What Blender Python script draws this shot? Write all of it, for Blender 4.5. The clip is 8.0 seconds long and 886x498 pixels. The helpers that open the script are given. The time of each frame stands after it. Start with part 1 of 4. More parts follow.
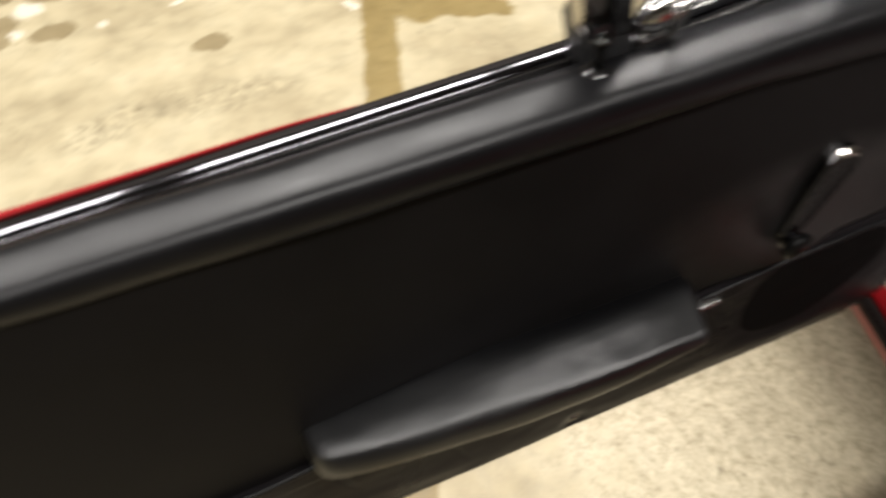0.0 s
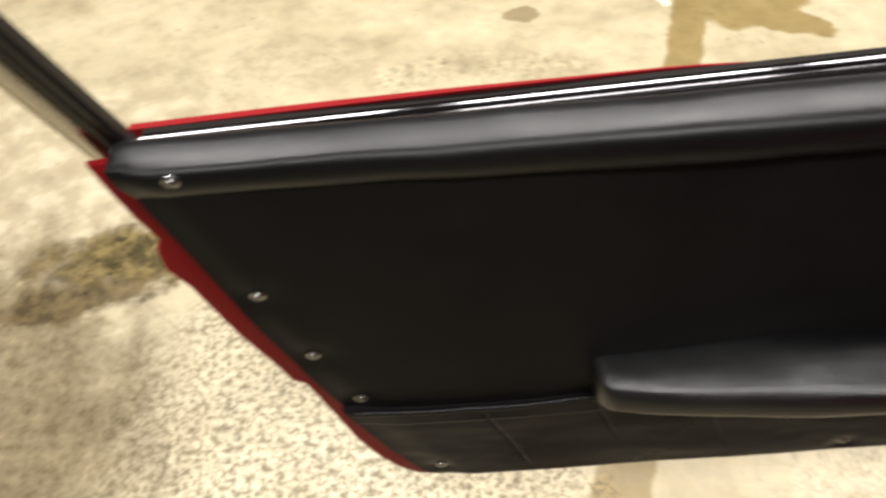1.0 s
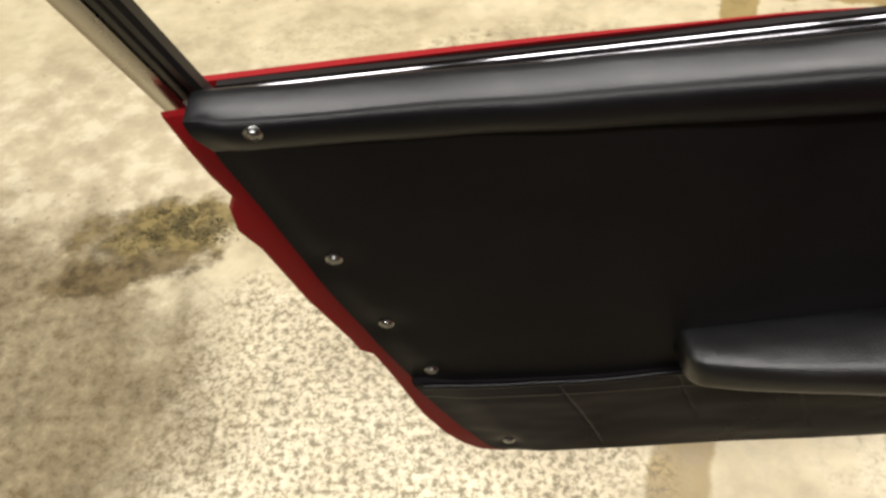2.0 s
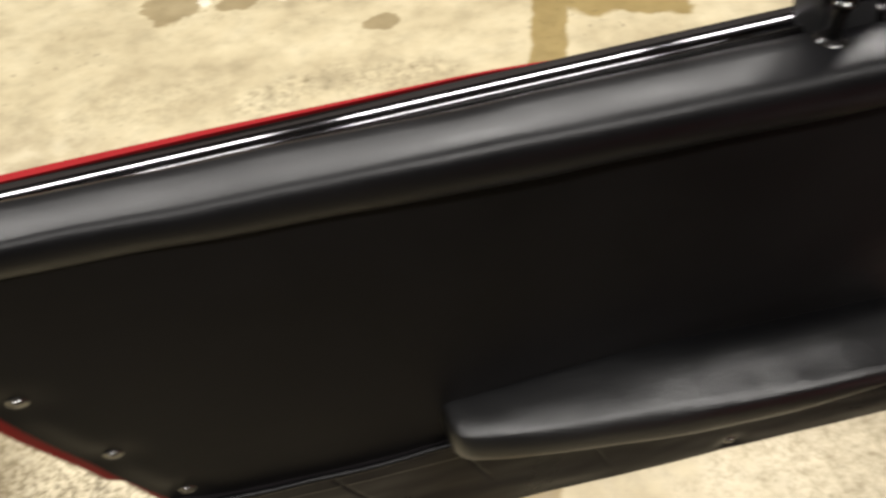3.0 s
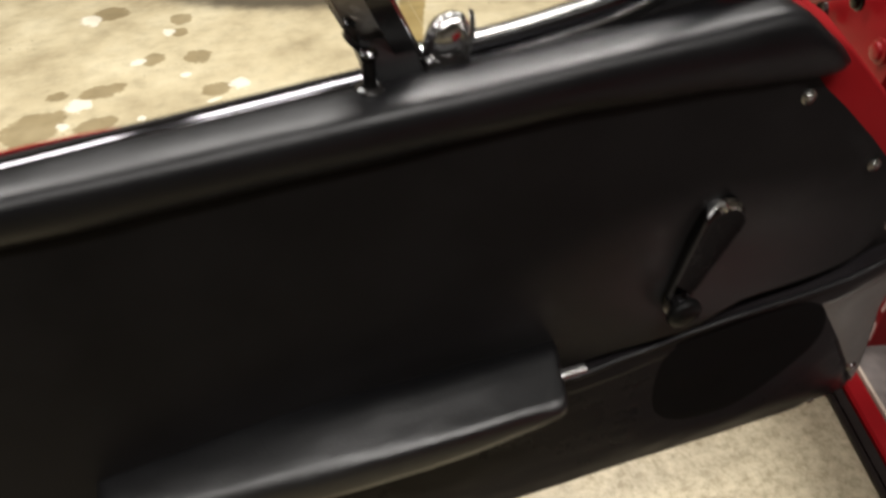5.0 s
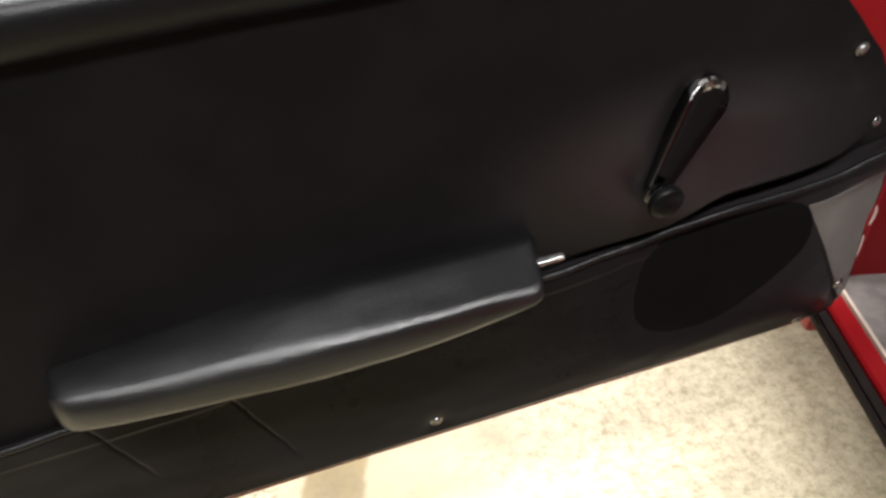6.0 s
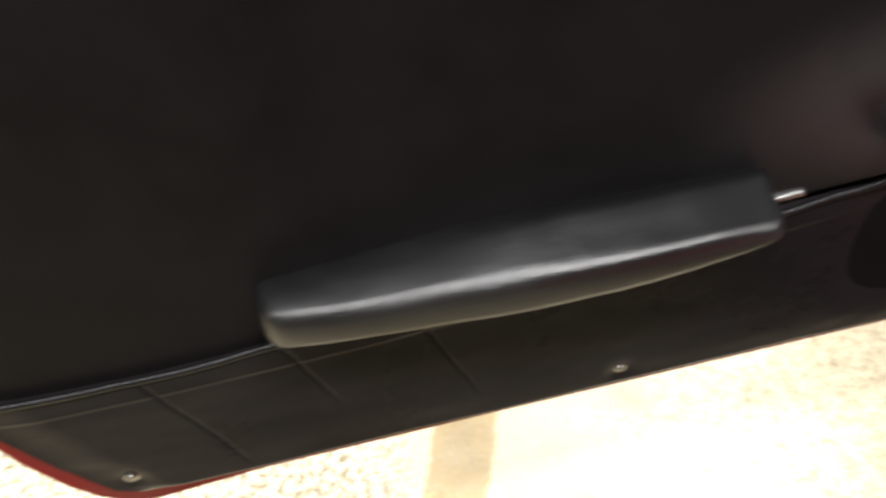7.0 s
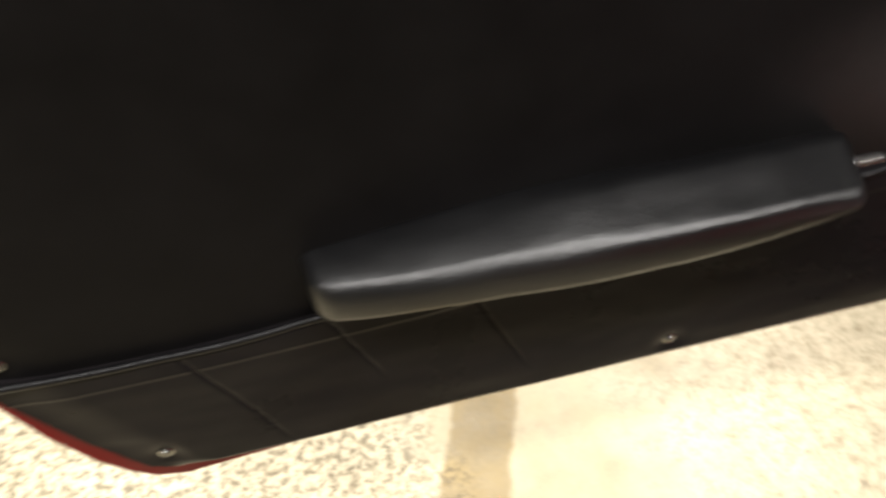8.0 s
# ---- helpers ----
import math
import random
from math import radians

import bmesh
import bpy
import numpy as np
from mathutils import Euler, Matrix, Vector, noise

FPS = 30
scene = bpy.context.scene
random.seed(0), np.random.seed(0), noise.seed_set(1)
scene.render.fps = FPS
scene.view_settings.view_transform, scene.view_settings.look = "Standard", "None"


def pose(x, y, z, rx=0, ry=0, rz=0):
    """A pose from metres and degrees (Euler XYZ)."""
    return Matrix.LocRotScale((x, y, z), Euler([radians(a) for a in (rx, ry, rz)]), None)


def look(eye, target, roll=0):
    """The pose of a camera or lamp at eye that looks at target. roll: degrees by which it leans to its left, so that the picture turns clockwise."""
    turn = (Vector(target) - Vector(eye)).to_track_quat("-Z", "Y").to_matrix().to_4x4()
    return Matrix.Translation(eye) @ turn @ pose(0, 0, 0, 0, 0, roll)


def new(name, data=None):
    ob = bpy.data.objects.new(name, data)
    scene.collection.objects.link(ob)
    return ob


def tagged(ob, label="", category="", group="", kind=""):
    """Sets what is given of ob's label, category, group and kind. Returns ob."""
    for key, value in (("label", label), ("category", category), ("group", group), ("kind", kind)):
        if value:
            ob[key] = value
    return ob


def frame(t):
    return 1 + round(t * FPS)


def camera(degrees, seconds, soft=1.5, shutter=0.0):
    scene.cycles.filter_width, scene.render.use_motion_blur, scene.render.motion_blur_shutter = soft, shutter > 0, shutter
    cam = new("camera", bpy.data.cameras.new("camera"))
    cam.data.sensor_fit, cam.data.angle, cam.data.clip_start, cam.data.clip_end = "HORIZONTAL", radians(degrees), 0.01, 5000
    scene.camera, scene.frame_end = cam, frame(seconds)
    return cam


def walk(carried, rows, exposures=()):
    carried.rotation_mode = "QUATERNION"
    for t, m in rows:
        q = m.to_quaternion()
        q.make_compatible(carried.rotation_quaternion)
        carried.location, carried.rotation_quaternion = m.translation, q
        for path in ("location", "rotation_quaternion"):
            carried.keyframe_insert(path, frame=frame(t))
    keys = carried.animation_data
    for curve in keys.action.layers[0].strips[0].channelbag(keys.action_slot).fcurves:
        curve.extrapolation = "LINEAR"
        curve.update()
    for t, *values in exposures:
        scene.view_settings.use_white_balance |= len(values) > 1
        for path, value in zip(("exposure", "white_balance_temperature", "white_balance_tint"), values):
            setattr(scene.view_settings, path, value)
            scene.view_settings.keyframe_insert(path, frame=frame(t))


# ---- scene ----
cam = camera(60.2, 8.0, soft=2.7, shutter=0.6)
PATH = [
    (0, (-0.032, -0.316, 1.167), (0.522, 0.88, -0.337), 0.6),
    (0.2, (-0.065, -0.321, 1.159), (0.366, 0.901, -0.365), 1.5),
    (0.5, (-0.096, -0.335, 1.164), (0.145, 0.942, -0.356), -0.6),
    (0.7, (-0.112, -0.352, 1.168), (0.036, 0.962, -0.332), -1.7),
    (1, (-0.137, -0.361, 1.166), (-0.122, 0.966, -0.33), -3.2),
    (1.2, (-0.156, -0.364, 1.163), (-0.194, 0.964, -0.333), -3.4),
    (2.3, (-0.181, -0.336, 1.129), (-0.221, 0.951, -0.402), -5.8),
    (2.5, (-0.141, -0.326, 1.13), (-0.123, 0.984, -0.381), -6.2),
    (3, (-0.052, -0.299, 1.124), (0.173, 1.01, -0.371), -4.0),
    (3.5, (0.008, -0.299, 1.125), (0.337, 0.978, -0.379), -2.5),
    (4, (0.062, -0.317, 1.138), (0.517, 0.988, -0.308), -1.1),
    (4.2, (0.082, -0.327, 1.143), (0.577, 0.995, -0.274), -0.4),
    (4.5, (0.114, -0.353, 1.139), (0.574, 1.028, -0.233), -0.9),
    (4.7, (0.127, -0.367, 1.121), (0.595, 1.067, -0.192), -1.7),
    (5, (0.151, -0.393, 1.092), (0.58, 1.078, -0.194), -3.3),
    (5.2, (0.156, -0.409, 1.069), (0.592, 1.054, -0.224), -3.4),
    (6.3, (0.139, -0.428, 0.988), (0.598, 1.027, -0.305), -2.6),
    (6.5, (0.117, -0.419, 0.976), (0.542, 1.022, -0.344), -2.7),
    (6.8, (0.083, -0.402, 0.973), (0.401, 1.05, -0.365), -4.1),
    (7, (0.053, -0.39, 0.966), (0.308, 1.066, -0.381), -4.9),
    (7.2, (0.033, -0.382, 0.965), (0.228, 1.063, -0.403), -5.6),
    (7.5, (0.008, -0.374, 0.959), (0.163, 1.063, -0.423), -5.7),
    (7.8, (0.003, -0.363, 0.956), (0.181, 1.051, -0.447), -5.1),
    (8, (0.016, -0.354, 0.952), (0.272, 1.025, -0.474), -4.4),
]
EXPOSURES = [(0.0, -0.28, 6500, 10), (0.5, -0.25, 6500, 10), (1.0, -0.18, 6500, 10), (2.5, -0.38, 6500, 10), (3.5, -0.30, 6500, 10), (4.5, -0.29, 6500, 10), (5.0, -0.28, 6500, 10), (6.4, 0.72, 6150, 10), (7.0, 0.78, 6250, 10), (7.5, 0.66, 6350, 10), (8.0, 0.28, 6450, 10)]
walk(cam, [(t, look(eye, target, roll)) for t, eye, target, roll in PATH], EXPOSURES)

# ---- light: a closed workshop under rows of ceiling lamps ----
CEILING = 3.6
world = bpy.data.worlds.new("world")
scene.world = world
world.use_nodes = True
world.node_tree.nodes["Background"].inputs["Color"].default_value = (0.9, 0.85, 0.75, 1)
world.node_tree.nodes["Background"].inputs["Strength"].default_value = 0.01
LAMPS = [(-2.9, 1.7, 55.0), (-1.3, 1.7, 100.0), (0.45, 1.7, 118.0), (2.05, 1.7, 100.0), (-2.9, -1.3, 20.0), (-1.3, -1.3, 42.0), (0.45, -1.3, 58.0), (2.05, -1.3, 20.0)]
for lx, ly, power in LAMPS:
    lamp = bpy.data.lights.new("tube_light", "AREA")
    lamp.shape, lamp.size, lamp.size_y = "RECTANGLE", 1.4, 0.30
    lamp.energy, lamp.color = power, (1.0, 0.965, 0.925)
    ob = new("tube_light", lamp)
    ob.matrix_world = pose(lx, ly, CEILING - 0.12)


# ---- materials ----
def material(name):
    m = bpy.data.materials.new(name)
    m.use_nodes = True
    return m, m.node_tree.nodes, m.node_tree.links, m.node_tree.nodes["Principled BSDF"]


def node(nodes, kind, **values):
    n = nodes.new(kind)
    for key, value in values.items():
        n.inputs[key].default_value = value
    return n


def ramp(nodes, stops):
    n = nodes.new("ShaderNodeValToRGB")
    n.color_ramp.elements[0].position, n.color_ramp.elements[0].color = stops[0][0], stops[0][1]
    n.color_ramp.elements[1].position, n.color_ramp.elements[1].color = stops[-1][0], stops[-1][1]
    for p, c in stops[1:-1]:
        n.color_ramp.elements.new(p).color = c
    return n


def grey(v, a=1.0):
    return (v, v, v, a)


def plain(name, colour, rough, metal=0.0, spread=0.15, scale=25.0, bump=0.05, bump_scale=400.0, coat=0.0):
    """A surface with a slow change of tone and gloss and a fine grain."""
    m, nodes, links, bsdf = material(name)
    coords = nodes.new("ShaderNodeTexCoord")
    slow = node(nodes, "ShaderNodeTexNoise", Scale=scale, Detail=5.0)
    fine = node(nodes, "ShaderNodeTexNoise", Scale=bump_scale, Detail=3.0)
    links.new(coords.outputs["Object"], slow.inputs["Vector"])
    links.new(coords.outputs["Object"], fine.inputs["Vector"])
    tone = ramp(nodes, [(0.25, tuple(c * (1 - spread) for c in colour) + (1,)), (0.75, tuple(min(1, c * (1 + spread)) for c in colour) + (1,))])
    links.new(slow.outputs["Fac"], tone.inputs["Fac"])
    links.new(tone.outputs["Color"], bsdf.inputs["Base Color"])
    gloss = ramp(nodes, [(0.3, grey(max(0.02, rough * 0.85))), (0.7, grey(min(1, rough * 1.15)))])
    links.new(slow.outputs["Fac"], gloss.inputs["Fac"])
    links.new(gloss.outputs["Color"], bsdf.inputs["Roughness"])
    bsdf.inputs["Metallic"].default_value = metal
    bsdf.inputs["Coat Weight"].default_value = coat
    bsdf.inputs["Coat Roughness"].default_value = 0.06
    if bump:
        b = node(nodes, "ShaderNodeBump", Strength=bump, Distance=0.001)
        links.new(fine.outputs["Fac"], b.inputs["Height"])
        links.new(b.outputs["Normal"], bsdf.inputs["Normal"])
    return m


def vinyl(name, colour, rough, grain, gleam=0.35, sheen_spot=None):
    """Grained vinyl: small leather cells, faint dust; last argument: (x, z, rx, rz, gleam) of a patch whose raised
    gloss stands for a reflected sheen.
    """
    m, nodes, links, bsdf = material(name)
    coords = nodes.new("ShaderNodeTexCoord")
    cells = node(nodes, "ShaderNodeTexVoronoi", Scale=900.0)
    wave = node(nodes, "ShaderNodeTexNoise", Scale=60.0, Detail=4.0)
    slow = node(nodes, "ShaderNodeTexNoise", Scale=9.0, Detail=6.0, Roughness=0.65)
    for n in (cells, wave, slow):
        links.new(coords.outputs["Object"], n.inputs["Vector"])
    tone = ramp(nodes, [(0.3, tuple(c * 0.8 for c in colour) + (1,)), (0.7, tuple(c * 1.3 for c in colour) + (1,))])
    links.new(slow.outputs["Fac"], tone.inputs["Fac"])
    links.new(tone.outputs["Color"], bsdf.inputs["Base Color"])
    gloss = ramp(nodes, [(0.3, grey(rough - 0.07)), (0.7, grey(rough + 0.08))])
    links.new(slow.outputs["Fac"], gloss.inputs["Fac"])
    links.new(gloss.outputs["Color"], bsdf.inputs["Roughness"])
    bsdf.inputs["Specular IOR Level"].default_value = gleam
    if sheen_spot:
        x, z, rx, rz, shine = sheen_spot
        place = node(nodes, "ShaderNodeMapping", Location=(-x / rx, 0.0, -z / rz), Scale=(1 / rx, 0.0, 1 / rz))
        far = nodes.new("ShaderNodeVectorMath")
        far.operation = "LENGTH"
        links.new(coords.outputs["Object"], place.inputs["Vector"])
        links.new(place.outputs["Vector"], far.inputs[0])
        ragged = node(nodes, "ShaderNodeMath")
        ragged.operation = "MULTIPLY_ADD"
        links.new(slow.outputs["Fac"], ragged.inputs[0])
        ragged.inputs[1].default_value = 0.5
        links.new(far.outputs["Value"], ragged.inputs[2])
        fade = node(nodes, "ShaderNodeMapRange")
        fade.interpolation_type = "SMOOTHSTEP"
        for key, value in (("From Min", 1.45), ("From Max", 0.35), ("To Min", gleam), ("To Max", shine)):
            fade.inputs[key].default_value = value
        links.new(ragged.outputs["Value"], fade.inputs["Value"])
        links.new(fade.outputs["Result"], bsdf.inputs["Specular IOR Level"])
    b1 = node(nodes, "ShaderNodeBump", Strength=grain, Distance=0.0006)
    b2 = node(nodes, "ShaderNodeBump", Strength=grain * 0.6, Distance=0.002)
    links.new(cells.outputs["Distance"], b1.inputs["Height"])
    links.new(wave.outputs["Fac"], b2.inputs["Height"])
    links.new(b1.outputs["Normal"], b2.inputs["Normal"])
    links.new(b2.outputs["Normal"], bsdf.inputs["Normal"])
    return m


M_CARD = vinyl("card_vinyl", (0.0098, 0.0091, 0.0092), 0.41, 0.12, 0.07, (0.475, 0.660, 0.185, 0.080, 0.95))
M_ROLL = vinyl("roll_vinyl", (0.0048, 0.0047, 0.0055), 0.38, 0.16, 0.37)
M_ARM = vinyl("armrest_vinyl", (0.0048, 0.0048, 0.0054), 0.33, 0.30, 1.0)
M_LOWER = vinyl("lower_vinyl", (0.0140, 0.0122, 0.0132), 0.30, 0.06, 0.10)
M_FLAP_LIT = vinyl("lit_flap_vinyl", (0.135, 0.127, 0.117), 0.36, 0.05, 0.80)
# car paint, darkened for the shade that sill and pillar stand in
M_RED = plain("red_paint", (0.20, 0.0055, 0.0078), 0.32, spread=0.06, bump=0.02, coat=0.08)
M_RED.node_tree.nodes["Principled BSDF"].inputs["Specular IOR Level"].default_value = 0.20
# lighter, duller copy of the same paint for the lit door
M_RED_LIT = plain("red_paint_lit", (0.25, 0.009, 0.011), 0.5, spread=0.08, bump=0.03)
M_RED_LIT.node_tree.nodes["Principled BSDF"].inputs["Specular IOR Level"].default_value = 0.08
M_CHROME = plain("chrome", (0.72, 0.71, 0.70), 0.13, metal=1.0, spread=0.06, bump=0.02)
M_MIRROR = plain("polished_trim", (0.10, 0.097, 0.105), 0.095, metal=1.0, spread=0.06, bump=0.0)
M_WORN = plain("worn_chrome", (0.68, 0.67, 0.66), 0.24, metal=1.0, spread=0.15, scale=60, bump=0.5, bump_scale=260)
M_DARK = plain("dark_chrome", (0.12, 0.118, 0.118), 0.13, metal=1.0, spread=0.1, bump=0.02)
# chrome darkened in its colour, standing for dark reflections
M_DARKENED = plain("darkened_chrome", (0.020, 0.0197, 0.0197), 0.26, metal=1.0, spread=0.12, bump=0.03)
M_STEEL = plain("brushed_steel", (0.56, 0.53, 0.47), 0.30, metal=1.0, spread=0.1, bump=0.04)
M_RUBBER = plain("black_rubber", (0.012, 0.011, 0.011), 0.45, spread=0.2, bump=0.08)
M_FOOT = plain("satin_black", (0.030, 0.030, 0.031), 0.34, spread=0.15, bump=0.05)
M_SEAL = plain("sill_rubber", (0.014, 0.011, 0.010), 0.6, spread=0.2, bump=0.08)
M_SEAL.node_tree.nodes["Principled BSDF"].inputs["Specular IOR Level"].default_value = 0.08
M_NICKEL = plain("dull_nickel", (0.36, 0.36, 0.35), 0.22, metal=1.0, spread=0.2, scale=200, bump=0.3, bump_scale=900)
M_GLOSS = plain("black_trim", (0.010, 0.009, 0.009), 0.16, spread=0.1, bump=0.02, coat=0.5)
M_KNOB = plain("black_knob", (0.006, 0.006, 0.006), 0.30, bump=0.03)
M_KNOB.node_tree.nodes["Principled BSDF"].inputs["Specular IOR Level"].default_value = 0.13
M_CLOTH = plain("speaker_cloth", (0.0068, 0.0062, 0.0064), 0.62, bump=0.3, bump_scale=900)
M_CLOTH.node_tree.nodes["Principled BSDF"].inputs["Specular IOR Level"].default_value = 0.03
M_CARPET = plain("grey_carpet", (0.13, 0.112, 0.105), 0.95, spread=0.3, scale=60, bump=0.6, bump_scale=900)
M_GLINT = plain("painted_glint", (0.60, 0.44, 0.40), 0.55, spread=0.25, scale=80, bump=0.2)
M_CREAM = plain("cream_piping", (0.50, 0.42, 0.34), 0.5, bump=0.05)
M_WALL = plain("wall_paint", (0.30, 0.285, 0.26), 0.8, spread=0.06, scale=2, bump=0.1, bump_scale=60)
M_CEIL = plain("dark_ceiling", (0.085, 0.082, 0.078), 0.8, spread=0.1, scale=2, bump=0.1, bump_scale=60)
M_MOSS = plain("dry_moss", (0.085, 0.068, 0.024), 0.9, spread=0.5, scale=40, bump=0.2)
M_LAMP, _n, _l, _b = material("lamp_housing")
_b.inputs["Base Color"].default_value = (0.8, 0.8, 0.78, 1)
M_GLASS, _n, _l, _b = material("window_glass")
_b.inputs["Base Color"].default_value = (1, 1, 1, 1)
_b.inputs["Roughness"].default_value = 0.0
_b.inputs["Transmission Weight"].default_value = 1.0
_b.inputs["IOR"].default_value = 1.03


def concrete():
    """Worn workshop concrete: coarse and smooth zones, oily and water spots, a damp band, a mossy crack, painted shade.
    """
    m, nodes, links, bsdf = material("concrete")
    coords = nodes.new("ShaderNodeTexCoord")
    place = coords.outputs["Object"]

    def tex(scale, detail=4.0, rough=0.5):
        n = node(nodes, "ShaderNodeTexNoise", Scale=scale, Detail=detail, Roughness=rough)
        links.new(place, n.inputs["Vector"])
        return n.outputs["Fac"]

    def maths(op, a, b=None, c=None):
        n = nodes.new("ShaderNodeMath")
        n.operation = op
        for i, v in enumerate((a, b, c)):
            if v is None:
                continue
            if isinstance(v, (int, float)):
                n.inputs[i].default_value = v
            else:
                links.new(v, n.inputs[i])
        return n.outputs[0]

    def step(value, low, high):
        n = nodes.new("ShaderNodeMapRange")
        n.interpolation_type = "SMOOTHSTEP"
        links.new(value, n.inputs["Value"])
        n.inputs["From Min"].default_value, n.inputs["From Max"].default_value = low, high
        return n.outputs["Result"]

    edge = maths("SUBTRACT", tex(11.0, 5.0, 0.6), 0.5)
    xyz = nodes.new("ShaderNodeSeparateXYZ")
    links.new(place, xyz.inputs[0])

    edge_wide = maths("SUBTRACT", tex(6.0, 6.0, 0.6), 0.5)
    edge_mid = maths("SUBTRACT", tex(17.0, 7.0, 0.68), 0.5)
    edge_fine = maths("SUBTRACT", tex(34.0, 6.0, 0.7), 0.5)

    def spot(x, y, rx, ry, turn, ragged, soft, border=None):
        c, s = math.cos(radians(turn)), math.sin(radians(turn))
        dx, dy = maths("SUBTRACT", xyz.outputs["X"], x), maths("SUBTRACT", xyz.outputs["Y"], y)
        u = maths("MULTIPLY", maths("MULTIPLY_ADD", dx, c, maths("MULTIPLY", dy, s)), 1 / rx)
        v = maths("MULTIPLY", maths("MULTIPLY_ADD", dy, c, maths("MULTIPLY", dx, -s)), 1 / ry)
        r = maths("SQRT", maths("ADD", maths("MULTIPLY", u, u), maths("MULTIPLY", v, v)))
        r = maths("MULTIPLY_ADD", border or edge, ragged, r)
        return step(r, 1.0 + soft, 1.0 - soft)

    def mix(fac, a, b, blend="MIX"):
        n = nodes.new("ShaderNodeMix")
        n.data_type, n.blend_type = "RGBA", blend
        for i, v in ((0, fac), (6, a), (7, b)):
            if isinstance(v, tuple):
                n.inputs[i].default_value = v
            elif isinstance(v, (int, float)):
                n.inputs[i].default_value = v
            else:
                links.new(v, n.inputs[i])
        return n.outputs[2]

    cloud = ramp(nodes, [(0.3, (0.31, 0.255, 0.152, 1)), (0.5, (0.45, 0.385, 0.243, 1)), (0.70, (0.55, 0.485, 0.325, 1))])
    links.new(tex(3.2, 7.0, 0.62), cloud.inputs["Fac"])
    colour = cloud.outputs["Color"]
    mott = ramp(nodes, [(0.36, grey(0.72)), (0.5, grey(1.0)), (0.66, grey(1.16))])
    links.new(tex(15.0, 9.0, 0.68), mott.inputs["Fac"])
    colour = mix(0.48, colour, mott.outputs["Color"], "MULTIPLY")
    # coarse, open-grained zone in front of the door, dark pits between pale grains
    coarse = spot(-0.33, 0.20, 0.40, 0.44, 0, 1.0, 0.22)
    grains = ramp(nodes, [(0.39, (0.42, 0.41, 0.39, 1)), (0.46, (0.76, 0.75, 0.715, 1)), (0.51, (1.20, 1.22, 1.32, 1)), (0.62, (1.50, 1.53, 1.66, 1))])
    links.new(tex(76.0, 6.0, 0.72), grains.inputs["Fac"])
    colour = mix(coarse, colour, mix(1.0, colour, grains.outputs["Color"], "MULTIPLY"))
    # worn zone beside the sill: fine dark flecks, its paler colour standing for light
    worn = spot(0.80, 0.12, 0.42, 0.40, 0, 1.2, 0.35)
    flecks = ramp(nodes, [(0.37, (0.44, 0.40, 0.31, 1)), (0.46, (0.80, 0.78, 0.73, 1)), (0.53, grey(1.08)), (0.62, grey(1.34))])
    links.new(tex(44.0, 10.0, 0.82), flecks.inputs["Fac"])
    colour = mix(maths("MULTIPLY", worn, 0.62), colour, (0.58, 0.52, 0.38, 1))
    colour = mix(maths("MULTIPLY", worn, 0.7), colour, mix(1.0, colour, flecks.outputs["Color"], "MULTIPLY"))
    # scuffed stretches behind the door, pocked with small dark chips
    scuff = maths("MAXIMUM", spot(-0.165, 1.285, 0.13, 0.055, 8, 2.2, 0.5, edge_wide), spot(0.08, 1.29, 0.16, 0.065, 0, 2.4, 0.5, edge_wide))
    scuff = maths("MAXIMUM", scuff, maths("MULTIPLY", spot(-0.55, 1.33, 0.30, 0.10, 0, 2.6, 0.6, edge_wide), 0.45))
    chips = ramp(nodes, [(0.34, (0.38, 0.34, 0.27, 1)), (0.47, grey(0.82)), (0.60, grey(1.10))])
    links.new(tex(42.0, 8.0, 0.8), chips.inputs["Fac"])
    colour = mix(scuff, colour, mix(1.0, colour, chips.outputs["Color"], "MULTIPLY"))
    # floor out of view painted dark, for the shade that the trim reflects
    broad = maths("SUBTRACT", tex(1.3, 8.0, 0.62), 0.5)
    unseen_shade = spot(0.1, -1.75, 3.0, 1.22, 6, 1.3, 0.28, broad)
    colour = mix(maths("MULTIPLY", unseen_shade, 0.78), colour, mix(step(tex(9.0, 7.0, 0.65), 0.35, 0.65), (0.060, 0.054, 0.046, 1), (0.125, 0.110, 0.088, 1)))
    # rough, stained stretch behind the crack
    stained = spot(-1.05, 0.98, 0.50, 0.36, 0, 1.0, 0.4)
    blot = ramp(nodes, [(0.36, (0.26, 0.21, 0.135, 1)), (0.50, (0.38, 0.32, 0.21, 1)), (0.60, (0.56, 0.50, 0.36, 1))])
    links.new(tex(13.0, 8.0, 0.62), blot.inputs["Fac"])
    colour = mix(maths("MULTIPLY", stained, 0.55), colour, blot.outputs["Color"])
    # pits of the whole floor
    pits = step(tex(48.0, 2.0, 0.5), 0.37, 0.31)
    rough_patch = step(tex(2.3, 3.0, 0.6), 0.50, 0.64)
    colour = mix(maths("MULTIPLY", maths("MULTIPLY", pits, rough_patch), 0.6), colour, (0.20, 0.165, 0.105, 1))
    # smooth trowelled skin at the rear of the door
    smooth = spot(-1.15, 0.30, 0.52, 0.46, 0, 0.9, 0.3)
    colour = mix(maths("MULTIPLY", smooth, 0.8), colour, mix(step(tex(7.0, 6.0, 0.65), 0.35, 0.7), (0.112, 0.085, 0.046, 1), (0.185, 0.146, 0.082, 1)))
    skin = ramp(nodes, [(0.38, (0.62, 0.57, 0.48, 1)), (0.48, grey(0.95)), (0.55, grey(1.12)), (0.63, grey(1.45))])
    links.new(tex(36.0, 10.0, 0.78), skin.inputs["Fac"])
    colour = mix(smooth, colour, mix(1.0, colour, skin.outputs["Color"], "MULTIPLY"))
